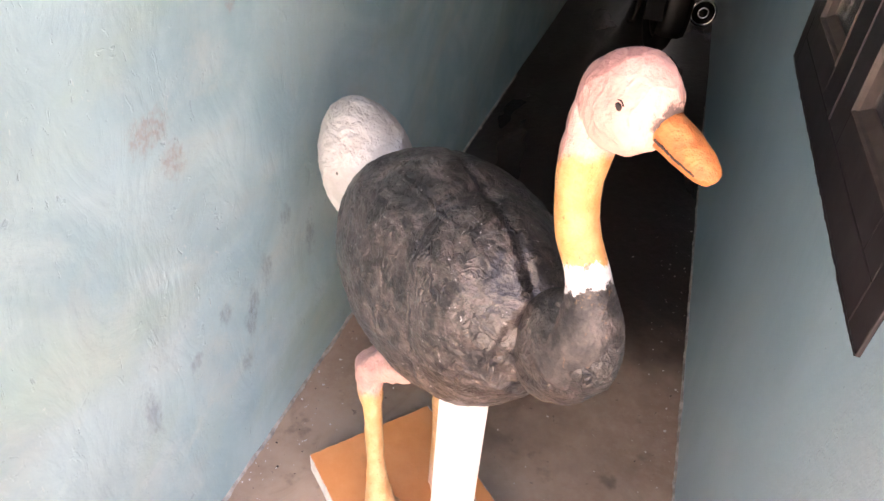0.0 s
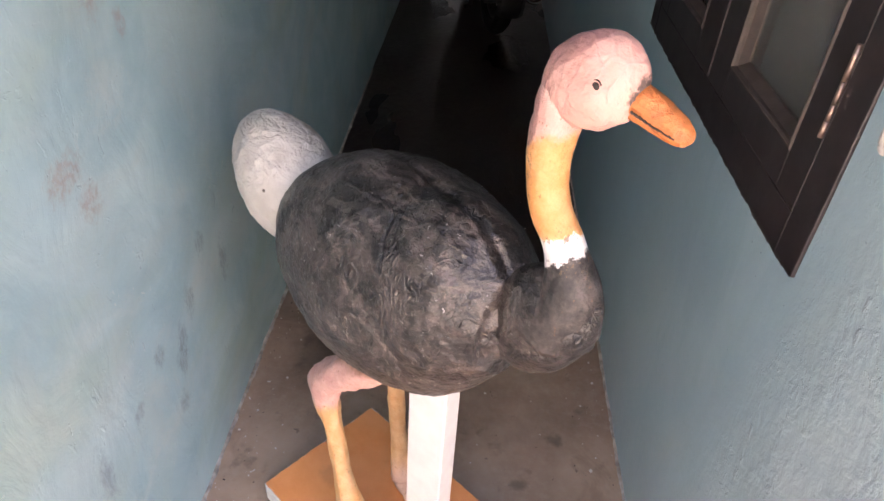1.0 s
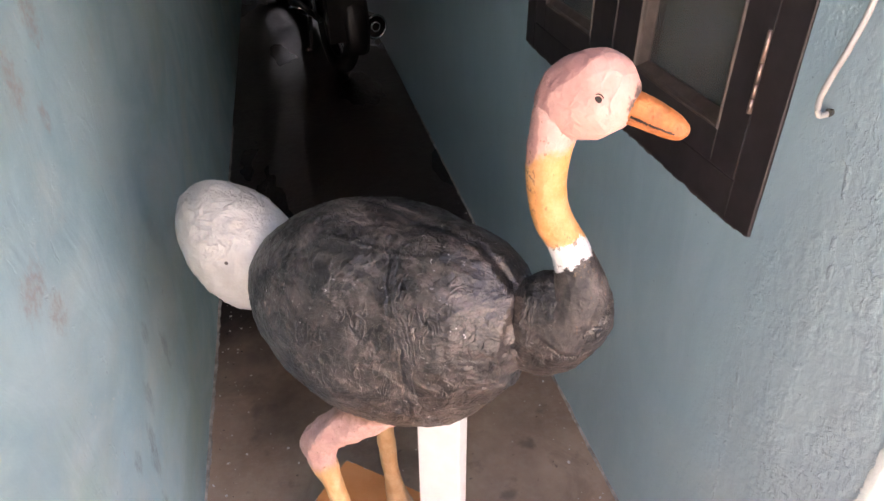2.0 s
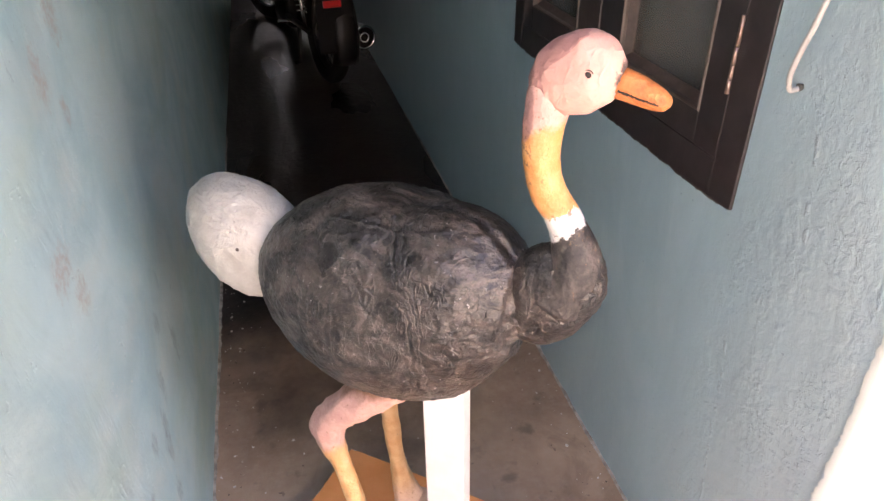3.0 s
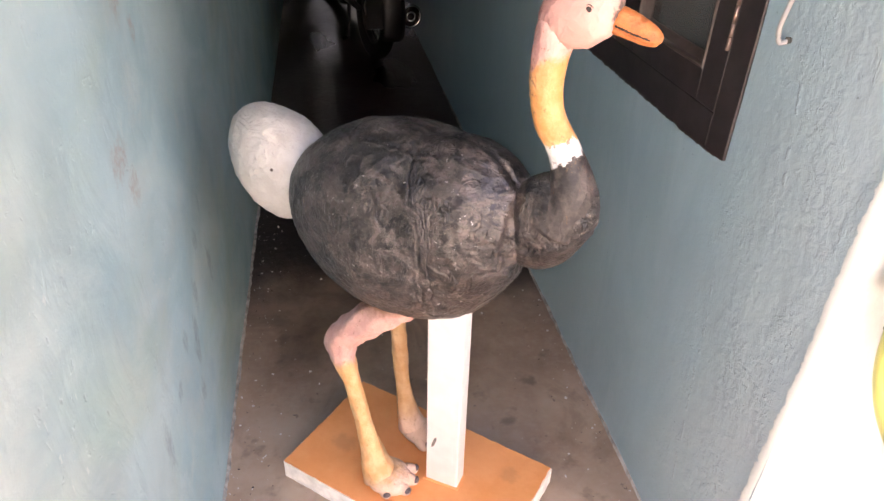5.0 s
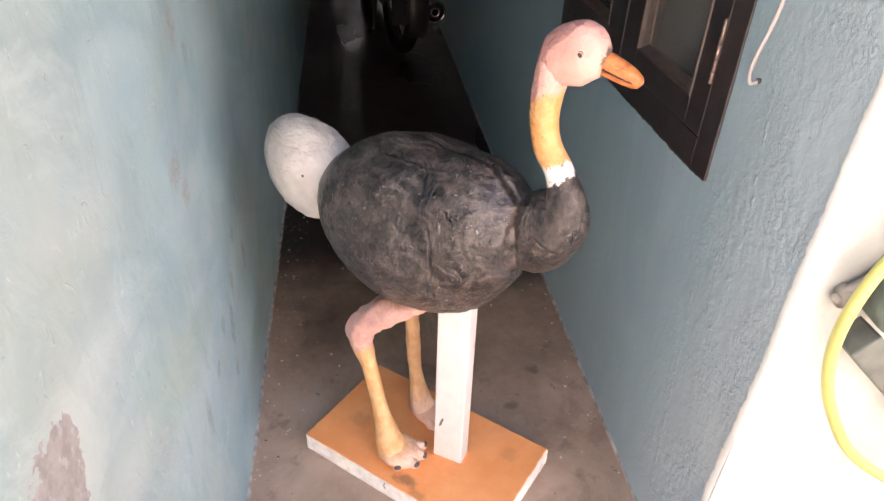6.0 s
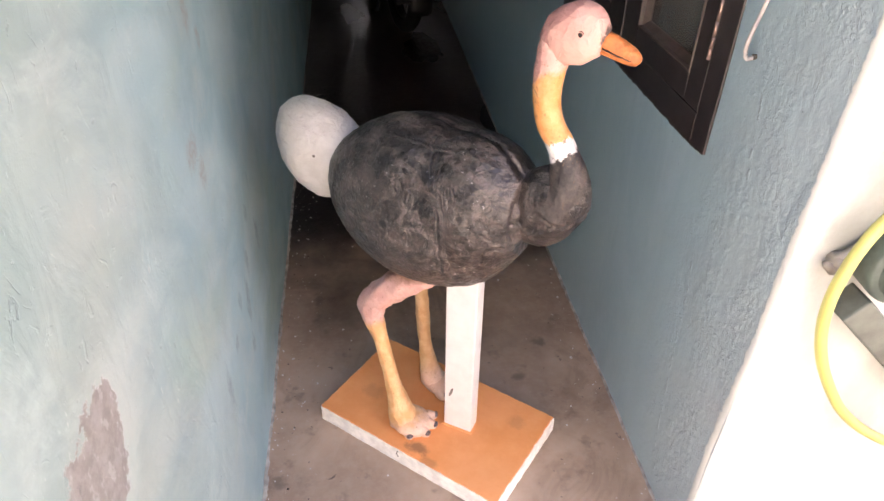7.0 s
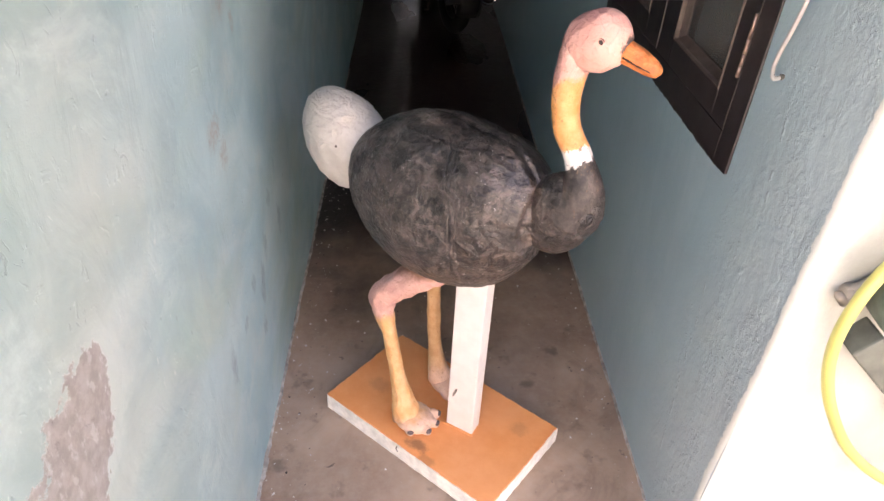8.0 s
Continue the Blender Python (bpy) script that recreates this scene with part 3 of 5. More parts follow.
M_STEEL = plain("worn_steel", (0.27, 0.23, 0.21), 0.5, 0.7, vary=0.3, scale=80.0)
M_COPPER = plain("rubbed_copper_hinge", (0.36, 0.25, 0.20), 0.38, 0.8, vary=0.35, scale=90.0)
M_CHROME = plain("dull_chrome", (0.62, 0.60, 0.58), 0.2, 1.0, vary=0.15, scale=50.0, bump=0.03)
M_RUBBER = plain("black_rubber", (0.010, 0.009, 0.009), 0.8, scale=60.0, Specular_IOR_Level=0.15)
M_BIKE = plain("black_motorcycle_enamel", (0.010, 0.009, 0.009), 0.4, scale=8.0, bump=0.02, Specular_IOR_Level=0.25)
# steel coloured dark for the shade on rear wheel and stand; dirt crumbs too
M_SHADED_GRIME = plain("shaded_steel_and_grime", (0.022, 0.019, 0.018), 0.6, 0.4, vary=0.4, scale=60.0)
M_PLATE = plain("cream_number_plate", (0.62, 0.56, 0.47), 0.5, vary=0.06)
M_RED = plain("red_reflector", (0.62, 0.02, 0.02), 0.3)
M_CABLE = plain("off_white_cable", (0.38, 0.36, 0.33), 0.45, vary=0.08)
M_HOSE = plain("yellow_garden_hose", (0.40, 0.385, 0.115), 0.35, vary=0.06, scale=12.0, bump=0.03)
M_PUMP = plain("dark_green_cast_iron", (0.055, 0.075, 0.060), 0.5, vary=0.25)
M_RUST = plain("taupe_weathered_iron", (0.085, 0.080, 0.064), 0.65, vary=0.25, scale=18.0, bump=0.3)
M_ARM = plain("grey_green_weathered_iron", (0.085, 0.092, 0.074), 0.65, vary=0.3, scale=14.0, bump=0.3)
M_FACE = plain("pale_green_enamel", (0.17, 0.21, 0.165), 0.5, vary=0.15, scale=40.0)
M_BRASS = plain("weathered_brass", (0.22, 0.195, 0.160), 0.55, 0.3, vary=0.2)
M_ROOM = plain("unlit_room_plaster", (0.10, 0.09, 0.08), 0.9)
M_LAP = plain("dusty_plaster_lap", (0.33, 0.31, 0.28), 0.8, vary=0.40, scale=30.0, bump=0.4)
M_CRUMB = plain("plaster_crumbs", (0.55, 0.52, 0.48), 0.8, vary=0.3, scale=200.0)

glass = Nodes("dusty_window_glass", 0.1)
film = glass.noise(5.0, 6.0, 0.7, glass.stretched(1, 1.5, 0.5))
runs = glass.noise(40.0, 4.0, 0.6, glass.stretched(1, 1, 0.06))
dust = glass.math("ADD", glass.ramp(film, 0.3, 0.8, 0.08, 0.32), glass.ramp(runs, 0.62, 0.75, 0.0, 0.22))
clear, gloss, matt = glass.add("ShaderNodeBsdfTransparent", Color=(0.93, 0.95, 0.93, 1)), glass.add("ShaderNodeBsdfGlossy", Roughness=0.05), glass.add("ShaderNodeBsdfDiffuse", Color=(0.42, 0.39, 0.35, 1))
pane = glass.add("ShaderNodeMixShader", Fac=glass.add("ShaderNodeFresnel", IOR=1.45).outputs[0])
coated = glass.add("ShaderNodeMixShader", Fac=dust)
glass.tree.links.new(clear.outputs[0], pane.inputs[1]), glass.tree.links.new(gloss.outputs[0], pane.inputs[2])
glass.tree.links.new(pane.outputs[0], coated.inputs[1]), glass.tree.links.new(matt.outputs[0], coated.inputs[2])
glass.tree.links.new(coated.outputs[0], glass.tree.nodes["Material Output"].inputs[0])
M_GLASS = glass.mat


# ---------------------------------------------------------------- mesh tools
def mesh_from(bm, name, materials, smooth=True):
    me = bpy.data.meshes.new(name)
    bmesh.ops.recalc_face_normals(bm, faces=bm.faces)
    bm.to_mesh(me)
    bm.free()
    for mat in materials if isinstance(materials, (list, tuple)) else [materials]:
        me.materials.append(mat)
    for poly in me.polygons:
        poly.use_smooth = smooth
    return me


def part(name, bm, material, parent=None, label="", smooth=False):
    ob = new(name, mesh_from(bm, name, material, smooth))
    ob.parent = parent
    if label:
        ob["label"] = label
    return ob


def box(bm, lo, hi, bevel=0.0, index=0, turn=None):
    out = bmesh.ops.create_cube(bm, size=1.0)["verts"]
    m = Matrix.LocRotScale([(p + q) / 2 for p, q in zip(lo, hi)], None, [q - p for p, q in zip(lo, hi)])
    bmesh.ops.transform(bm, matrix=(turn or Matrix()) @ m, verts=out)
    faces = {f for v in out for f in v.link_faces}
    for f in faces:
        f.material_index = index
    if bevel:
        edges = {e for v in out for e in v.link_edges}
        bmesh.ops.bevel(bm, geom=list(edges), offset=bevel, segments=2, affect="EDGES", profile=0.5)
    return bm


def tube(bm, points, radii, seg=16, index=0, flat=None, up=(0, 0, 1), caps=True):
    """A tube through points; radii one a point; flat: the second radius' share."""
    pts = [Vector([float(c) for c in p[:3]]) for p in points]
    if radii is None:
        radii = [p[3] for p in points]
    radii = [float(r) for r in ([radii] * len(pts) if isinstance(radii, (int, float)) else radii)]
    rings = []
    for n, p in enumerate(pts):
        way = (pts[min(n + 1, len(pts) - 1)] - pts[max(n - 1, 0)]).normalized()
        ref = Vector(up) if abs(way.dot(Vector(up))) < 0.95 else Vector((0, 1, 0))
        a = way.cross(ref).normalized()
        b = a.cross(way).normalized()
        k = float(flat[n]) if flat else 1.0
        rings.append([bm.verts.new(p + radii[n] * (math.cos(t) * a * k + math.sin(t) * b)) for t in (2 * math.pi * i / seg for i in range(seg))])
    for r, s in zip(rings, rings[1:]):
        for i in range(seg):
            bm.faces.new((r[i], r[(i + 1) % seg], s[(i + 1) % seg], s[i])).material_index = index
    if caps:
        bm.faces.new(rings[0][::-1]).material_index = index
        bm.faces.new(rings[-1]).material_index = index
    return rings


def spline(points, steps=6):
    """Catmull-Rom through rows of any length."""
    rows = [np.array(p, float) for p in points]
    out = []
    for n in range(len(rows) - 1):
        p0, p1, p2, p3 = rows[max(n - 1, 0)], rows[n], rows[n + 1], rows[min(n + 2, len(rows) - 1)]
        for k in range(steps):
            t = k / steps
            out.append(0.5 * (2 * p1 + (p2 - p0) * t + (2 * p0 - 5 * p1 + 4 * p2 - p3) * t * t + (3 * p1 - p0 - 3 * p2 + p3) * t ** 3))
    return out + [rows[-1]]


def egg(bm, centre, axes, yaw=0, pitch=0, roll=0, taper=0.0, seg=48, rings=32, index=0, shape=None):
    """An egg along its own x, fatter at the front by the taper; shape(place) moves the surface along its normal."""
    m = pose(*centre, roll, pitch, yaw)
    grid = []
    for r in range(rings + 1):
        th = math.pi * r / rings
        row = []
        for s in range(seg if 0 < r < rings else 1):
            ph = 2 * math.pi * s / seg
            x = math.cos(th)
            d = Vector((x, math.sin(th) * math.cos(ph) * (1 + taper * x), math.sin(th) * math.sin(ph) * (1 + taper * x)))
            p = m @ Vector([c * k for c, k in zip(d, axes)])
            if shape:
                out = (m.to_3x3() @ Vector([c / k for c, k in zip(d, axes)])).normalized()
                p += out * shape(p)
            row.append(bm.verts.new(p))
        grid.append(row)
    for a, b in zip(grid, grid[1:]):
        for s in range(seg):
            t = (s + 1) % seg
            quad = [a[s % len(a)], a[t % len(a)], b[t % len(b)], b[s % len(b)]]
            face = bm.faces.new(list(dict.fromkeys(quad)))
            face.material_index = index
    return bm


def lumps(size, amount, ridge=0.0, seed=0.0):
    def shape(p):
        q = p * size + Vector((seed, seed * 2, seed * 3))
        v = noise.noise(q) * 0.6 + noise.noise(q * 2.3) * 0.3 + noise.noise(q * 5.1) * 0.15
        if ridge:
            v -= ridge * max(0.0, 1 - abs(noise.noise(q * 1.3 + Vector((9, 1, 4)))) * 9)
        return v * amount
    return shape


def folds(size, amount, seed=0.0):
    """Crumpled paper: flat facets that meet in ridges and pinched creases."""
    def shape(p):
        q = Vector((p.x * size + seed, p.y * size, p.z * size * 0.8))
        q += 0.5 * noise.noise_vector(q * 0.7)
        d, _ = noise.voronoi(q)
        ridge = max(0.0, 1 - (d[1] - d[0]) * 5.0)
        q2 = q * 2.4 + Vector((3, 8, 1))
        d2, _ = noise.voronoi(q2)
        ridge2 = max(0.0, 1 - (d2[1] - d2[0]) * 4.0)
        return amount * ((d[0] - 0.45) * 0.7 + 0.45 * ridge ** 2 + 0.22 * (d2[0] - 0.4) + 0.16 * ridge2 ** 2)
    return shape


def structure(name, bm, material, label, category, smooth=False):
    return tagged(part(name, bm, material, smooth=smooth), label, category, kind="structure")


# ---------------------------------------------------------------- the passage
LEFT, CORNER, FAR, HIGH = -0.503, -0.305, 7.2, 2.4


def right_x(z):
    return 0.424 + 0.02 * z


def rough_sheet(bm, place, us, vs, amount, size, flip=False):
    """A wall face as a fine sheet; place(u, v) gives the point and its outward normal."""
    rows = []
    for u in us:
        row = []
        for v in vs:
            p, n = place(u, v)
            row.append(bm.verts.new(Vector(p) + Vector(n) * amount * (noise.noise(Vector(p) * size) + 0.4 * noise.noise(Vector(p) * size * 3.1))))
        rows.append(row)
    for a, b in zip(rows, rows[1:]):
        for n in range(len(vs) - 1):
            bm.faces.new((a[n], a[n + 1], b[n + 1], b[n]))
    return rows


def steps(lo, hi, size):
    n = max(1, round((hi - lo) / size))
    return [lo + (hi - lo) * k / n for k in range(n + 1)]


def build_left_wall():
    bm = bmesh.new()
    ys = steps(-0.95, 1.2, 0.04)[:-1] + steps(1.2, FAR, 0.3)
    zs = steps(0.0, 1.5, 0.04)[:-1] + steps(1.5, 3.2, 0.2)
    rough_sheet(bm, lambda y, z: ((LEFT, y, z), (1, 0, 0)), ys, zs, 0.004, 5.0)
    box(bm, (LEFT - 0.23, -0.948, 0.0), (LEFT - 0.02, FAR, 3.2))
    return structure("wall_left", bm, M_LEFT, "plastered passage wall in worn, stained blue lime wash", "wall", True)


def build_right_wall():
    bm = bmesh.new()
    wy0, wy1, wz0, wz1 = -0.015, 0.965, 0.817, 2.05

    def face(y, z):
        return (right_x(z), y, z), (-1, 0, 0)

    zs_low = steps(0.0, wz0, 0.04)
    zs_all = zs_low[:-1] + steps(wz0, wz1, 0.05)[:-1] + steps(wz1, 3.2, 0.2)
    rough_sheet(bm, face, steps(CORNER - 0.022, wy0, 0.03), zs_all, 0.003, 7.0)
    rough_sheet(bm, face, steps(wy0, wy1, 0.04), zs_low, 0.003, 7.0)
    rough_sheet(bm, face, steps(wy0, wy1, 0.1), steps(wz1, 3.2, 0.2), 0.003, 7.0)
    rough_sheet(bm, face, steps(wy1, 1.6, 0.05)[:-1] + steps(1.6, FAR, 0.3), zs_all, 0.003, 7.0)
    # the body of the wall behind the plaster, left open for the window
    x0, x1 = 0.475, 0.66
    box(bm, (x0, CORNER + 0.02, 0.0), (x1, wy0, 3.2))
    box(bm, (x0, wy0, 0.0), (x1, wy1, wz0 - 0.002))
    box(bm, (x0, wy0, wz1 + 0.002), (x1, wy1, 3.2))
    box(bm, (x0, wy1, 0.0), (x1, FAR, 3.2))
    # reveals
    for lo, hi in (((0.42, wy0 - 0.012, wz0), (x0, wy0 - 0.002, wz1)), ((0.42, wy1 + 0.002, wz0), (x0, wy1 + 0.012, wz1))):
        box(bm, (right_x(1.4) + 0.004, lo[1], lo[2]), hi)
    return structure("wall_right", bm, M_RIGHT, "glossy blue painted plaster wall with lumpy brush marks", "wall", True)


def build_return_wall():
    bm = bmesh.new()
    zs = steps(0.0, 1.6, 0.005)[:-1] + steps(1.6, 3.2, 0.2)
    # the ragged plaster corner, where white wash laps the blue
    rows = []
    for z in zs:
        lap = 0.004 * noise.noise(Vector((0, 0, z * 38))) + 0.003 * noise.noise(Vector((3, 0, z * 90))) + 0.003 * noise.noise(Vector((5, 0, z * 210)))
        wave = 0.006 * noise.noise(Vector((7, 0, z * 4)))
        x, wave = right_x(z), wave - 0.016 - 0.010 * z
        rows.append([bm.verts.new(p) for p in ((x - 0.0035, CORNER + 0.012 + lap + wave, z), (x - 0.003, CORNER + 0.002 + wave, z), (x + 0.006, CORNER - 0.008 + wave, z),
                                               (x + 0.03, CORNER - 0.010 + 0.3 * wave, z), (x + 0.20, CORNER - 0.010, z), (3.2, CORNER - 0.010, z))])
    for a, b in zip(rows, rows[1:]):
        for n in range(5):
            bm.faces.new((a[n], a[n + 1], b[n + 1], b[n]))
    box(bm, (0.67, CORNER + 0.005, 0.0), (3.2, CORNER + 0.2, 3.2))
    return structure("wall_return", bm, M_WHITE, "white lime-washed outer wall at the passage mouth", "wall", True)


# end wall out of view; its slit is placed to give the floor gleam
def build_end_wall():
    bm = bmesh.new()
    for lo, hi in (((-0.75, FAR, 0), (-0.12, FAR + 0.2, 3.2)), ((-0.06, FAR, 0), (0.66, FAR + 0.2, 3.2)), ((-0.12, FAR, 1.45), (-0.06, FAR + 0.2, 3.2)), ((-0.12, FAR, 0), (-0.06, FAR + 0.2, 0.75))):
        box(bm, lo, hi)
    return structure("wall_end", bm, M_CEILING, "unlit plaster wall with a narrow gap at the passage end", "wall")


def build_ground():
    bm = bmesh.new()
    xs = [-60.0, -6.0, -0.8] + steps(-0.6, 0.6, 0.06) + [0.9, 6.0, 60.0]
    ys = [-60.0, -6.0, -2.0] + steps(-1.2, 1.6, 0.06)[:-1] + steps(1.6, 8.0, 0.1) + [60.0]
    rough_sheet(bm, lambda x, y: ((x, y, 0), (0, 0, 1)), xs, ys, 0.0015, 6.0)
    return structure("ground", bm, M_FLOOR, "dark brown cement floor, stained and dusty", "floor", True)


def build_ceiling():
    bm = bmesh.new()
    # unseen slab inferred from the dark passage; overrun keeps sun off the end gap
    box(bm, (-0.75, -0.75, HIGH), (3.2, FAR + 1.6, HIGH + 0.15))
    return structure("ceiling", bm, M_CEILING, "concrete slab roofing the passage", "ceiling")


# unseen wall added behind the viewpoint to dim light deep in the passage
def build_light_block_wall():
    bm = bmesh.new()
    rough_sheet(bm, lambda x, z: ((x, -6.0, z), (0, 1, 0)), steps(-7.0, 6.0, 0.5), steps(0.0, 4.6, 0.4), 0.01, 2.0)
    box(bm, (-7.0, -6.25, 0.0), (6.0, -6.03, 4.6))
    return structure("wall_light_block", bm, M_BARE, "added bare cement wall behind the view, shaping the light in the passage", "wall", True)


# pale sheet added out of view to bounce sunlight toward the mouth
def build_bounce_paving():
    bm = bmesh.new()
    rough_sheet(bm, lambda x, y: ((x, y, 0.006), (0, 0, 1)), steps(-7.0, 6.0, 0.5), steps(-6.0, -1.3, 0.3), 0.002, 2.0)
    return structure("bounce_paving", bm, M_PAVING, "added pale cement paving behind the view, bouncing sunlight into the passage", "paving", True)


def build_outer_walls():
    bm = bmesh.new()
    box(bm, (3.0, CORNER + 0.205, 0.0), (3.2, FAR + 1.6, HIGH - 0.004))
    box(bm, (0.67, FAR + 1.4, 0.0), (2.996, FAR + 1.6, HIGH - 0.004))
    return structure("wall_outer", bm, M_BARE, "bare cement outer walls of the house", "wall")


build_light_block_wall(), build_bounce_paving(), build_outer_walls()
build_left_wall(), build_right_wall(), build_return_wall(), build_end_wall(), build_ground(), build_ceiling()


def build_wall_foot(name, base, way, amount, material, label):
    """A thin ragged lap of plaster where a wall meets the floor; way: the side on which the floor lies."""
    bm = bmesh.new()
    rows = []
    for k in range(900):
        y = -0.30 + 2.9 * k / 899 if way < 0 else -0.93 + 3.5 * k / 899
        out = amount * (0.45 + 0.9 * noise.noise(Vector((way, 0, y * 9))) + 0.8 * noise.noise(Vector((way, 3, y * 34))) + 0.5 * noise.noise(Vector((way, 7, y * 120))))
        out = max(out, 0.0008)
        up = 0.004 + 0.006 * max(0.0, noise.noise(Vector((way, 9, y * 22))) + 0.2)
        rows.append([bm.verts.new((base - way * 0.006, y, up)), bm.verts.new((base + way * 0.0035, y, up)), bm.verts.new((base + way * (0.004 + 0.6 * out), y, 0.0030)), bm.verts.new((base + way * (0.004 + out), y, -0.002))])
    for p, q in zip(rows, rows[1:]):
        for n in range(3):
            bm.faces.new((p[n], p[n + 1], q[n + 1], q[n]))
    return structure(name, bm, material, label, "plaster edge", True)


build_wall_foot("trim_left", LEFT, 1, 0.006, M_LAP, "ragged dusty plaster edge at the foot of the wall")
build_wall_foot("trim_right", right_x(0), -1, 0.0035, M_LAP, "ragged pale plaster edge at the foot of the wall")


# ---------------------------------------------------------------- the window
def build_window():
    win = new("window_1")
    win.matrix_basis = pose(right_x(0), 0, 0, 0, math.degrees(math.atan(0.02)), 0)
    tagged(win, "dark brown two-leaf wooden casement window, shut, with dusty glass", "window", kind="structure")
    y0, y1, z0, z1 = -0.014, 0.962, 0.818, 2.048
    out, back = -0.0035, 0.05
    w, foot = 0.059, 0.060
    for lo, hi in (((out, y0, z0), (back, y0 + w, z1)), ((out, y1 - w, z0), (back, y1, z1)),
                   ((out, y0 + w, z0), (back, y1 - w, z0 + foot)), ((out, y0 + w, z1 - foot), (back, y1 - w, z1))):
        part("window_frame", box(bmesh.new(), lo, hi, 0.002), M_WOOD, win)
    mid, gap = 0.505, 0.0016
    for a, b, near in ((y0 + w + gap, mid - gap, True), (mid + gap, y1 - w - gap, False)):
        leaf = new("sash")
        leaf.parent = win
        lo, hi = z0 + foot + 0.0005, z1 - foot - gap
        hang, meet, rail = 0.062, 0.116 if near else 0.072, 0.054
        sa, sb = (hang, meet) if near else (meet, hang)
        bm = bmesh.new()
        for p, q in (((0, a, lo), (0.035, a + sa, hi)), ((0, b - sb, lo), (0.035, b, hi)), ((0, a + sa, lo), (0.035, b - sb, lo + rail)), ((0, a + sa, hi - rail), (0.035, b - sb, hi))):
            box(bm, Vector(p) + Vector((-0.003, 0, 0)), q, 0.0015)
        part("sash_frame", bm, M_WOOD, leaf)
        # moulded glazing bead: a thin raised lip, then a slope down to the pane
        bm = bmesh.new()
        ya, yb, za, zb = a + sa, b - sb, lo + rail, hi - rail
        loops = []
        for x, k in ((-0.0028, -0.001), (-0.0052, 0.001), (-0.0052, 0.004), (-0.0015, 0.006), (0.004, 0.0065), (0.015, 0.018), (0.0185, 0.0185)):
            loops.append([bm.verts.new((x, y, z)) for y, z in ((ya + k, za + k), (yb - k, za + k), (yb - k, zb - k), (ya + k, zb - k))])
        for r, t in zip(loops, loops[1:]):
            for n in range(4):
                bm.faces.new((r[n], r[(n + 1) % 4], t[(n + 1) % 4], t[n]))
        part("glazing_bead", bm, M_BEVEL, leaf, "dusty brown moulded bead")
        pane = part("pane", box(bmesh.new(), (0.018, ya + 0.014, za + 0.014), (0.022, yb - 0.014, zb - 0.014)), M_GLASS, leaf, "dusty glass pane")
        pane.visible_shadow = False
        if near:
            # the loose edge of the cover strip over the meeting stiles
            bm = bmesh.new()
            box(bm, (-0.0065, b - 0.030, lo + 0.004), (-0.003, b - 0.001, hi - 0.004), 0.001)
            part("cover_strip", bm, M_WOOD, leaf)
    # brushed-over paint along the foot and the near side of the frame
    bm = bmesh.new()
    rows = []
    for k in range(161):
        y = y0 + 0.002 + (y1 - y0 - 0.004) * k / 160
        low = 0.006 + 0.004 * noise.noise(Vector((y * 40, 0, 1))) + 0.005 * max(0.0, noise.noise(Vector((y * 90, 4, 1))))
        low *= min(1.0, k / 8, (160 - k) / 8)
        rows.append([bm.verts.new((-0.0050, y, z0 + 0.004)), bm.verts.new((-0.0045, y, z0 - 0.2 * low)), bm.verts.new((-0.0025, y, z0 - low))])
    for p, q in zip(rows, rows[1:]):
        for n in range(2):
            bm.faces.new((p[n], p[n + 1], q[n + 1], q[n]))
    part("paint_edge", bm, M_WOOD, win)
    y = y0 + w + 0.0005
    for z in (0.983, 1.72):
        hinge = new("hinge")
        hinge.parent = win
        for lo, hi, r in ((0.0, 0.020, 0.0034), (0.021, 0.041, 0.0030), (0.042, 0.068, 0.0034), (0.069, 0.111, 0.0032)):
            bm = bmesh.new()
            tube(bm, [(-0.0078, y, z + lo), (-0.0078, y, z + hi)], r, 12)
            part("knuckle", bm, M_COPPER, hinge, smooth=True)
        bm = bmesh.new()
        box(bm, (-0.0048, y + 0.002, z), (-0.0030, y + 0.011, z + 0.111))
        part("hinge_leaf", bm, M_WOOD, hinge)
    return win


build_window()
# room behind the glass, its plaster coloured dark to stand for missing light
bm = bmesh.new()
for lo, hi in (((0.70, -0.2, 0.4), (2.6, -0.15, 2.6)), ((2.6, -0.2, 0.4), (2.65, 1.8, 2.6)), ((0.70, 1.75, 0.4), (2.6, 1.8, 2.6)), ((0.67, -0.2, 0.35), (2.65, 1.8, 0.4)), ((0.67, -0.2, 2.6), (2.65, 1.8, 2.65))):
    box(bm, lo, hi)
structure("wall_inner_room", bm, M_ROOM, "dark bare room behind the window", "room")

# ---------------------------------------------------------------- the stand
TURN = -40.74


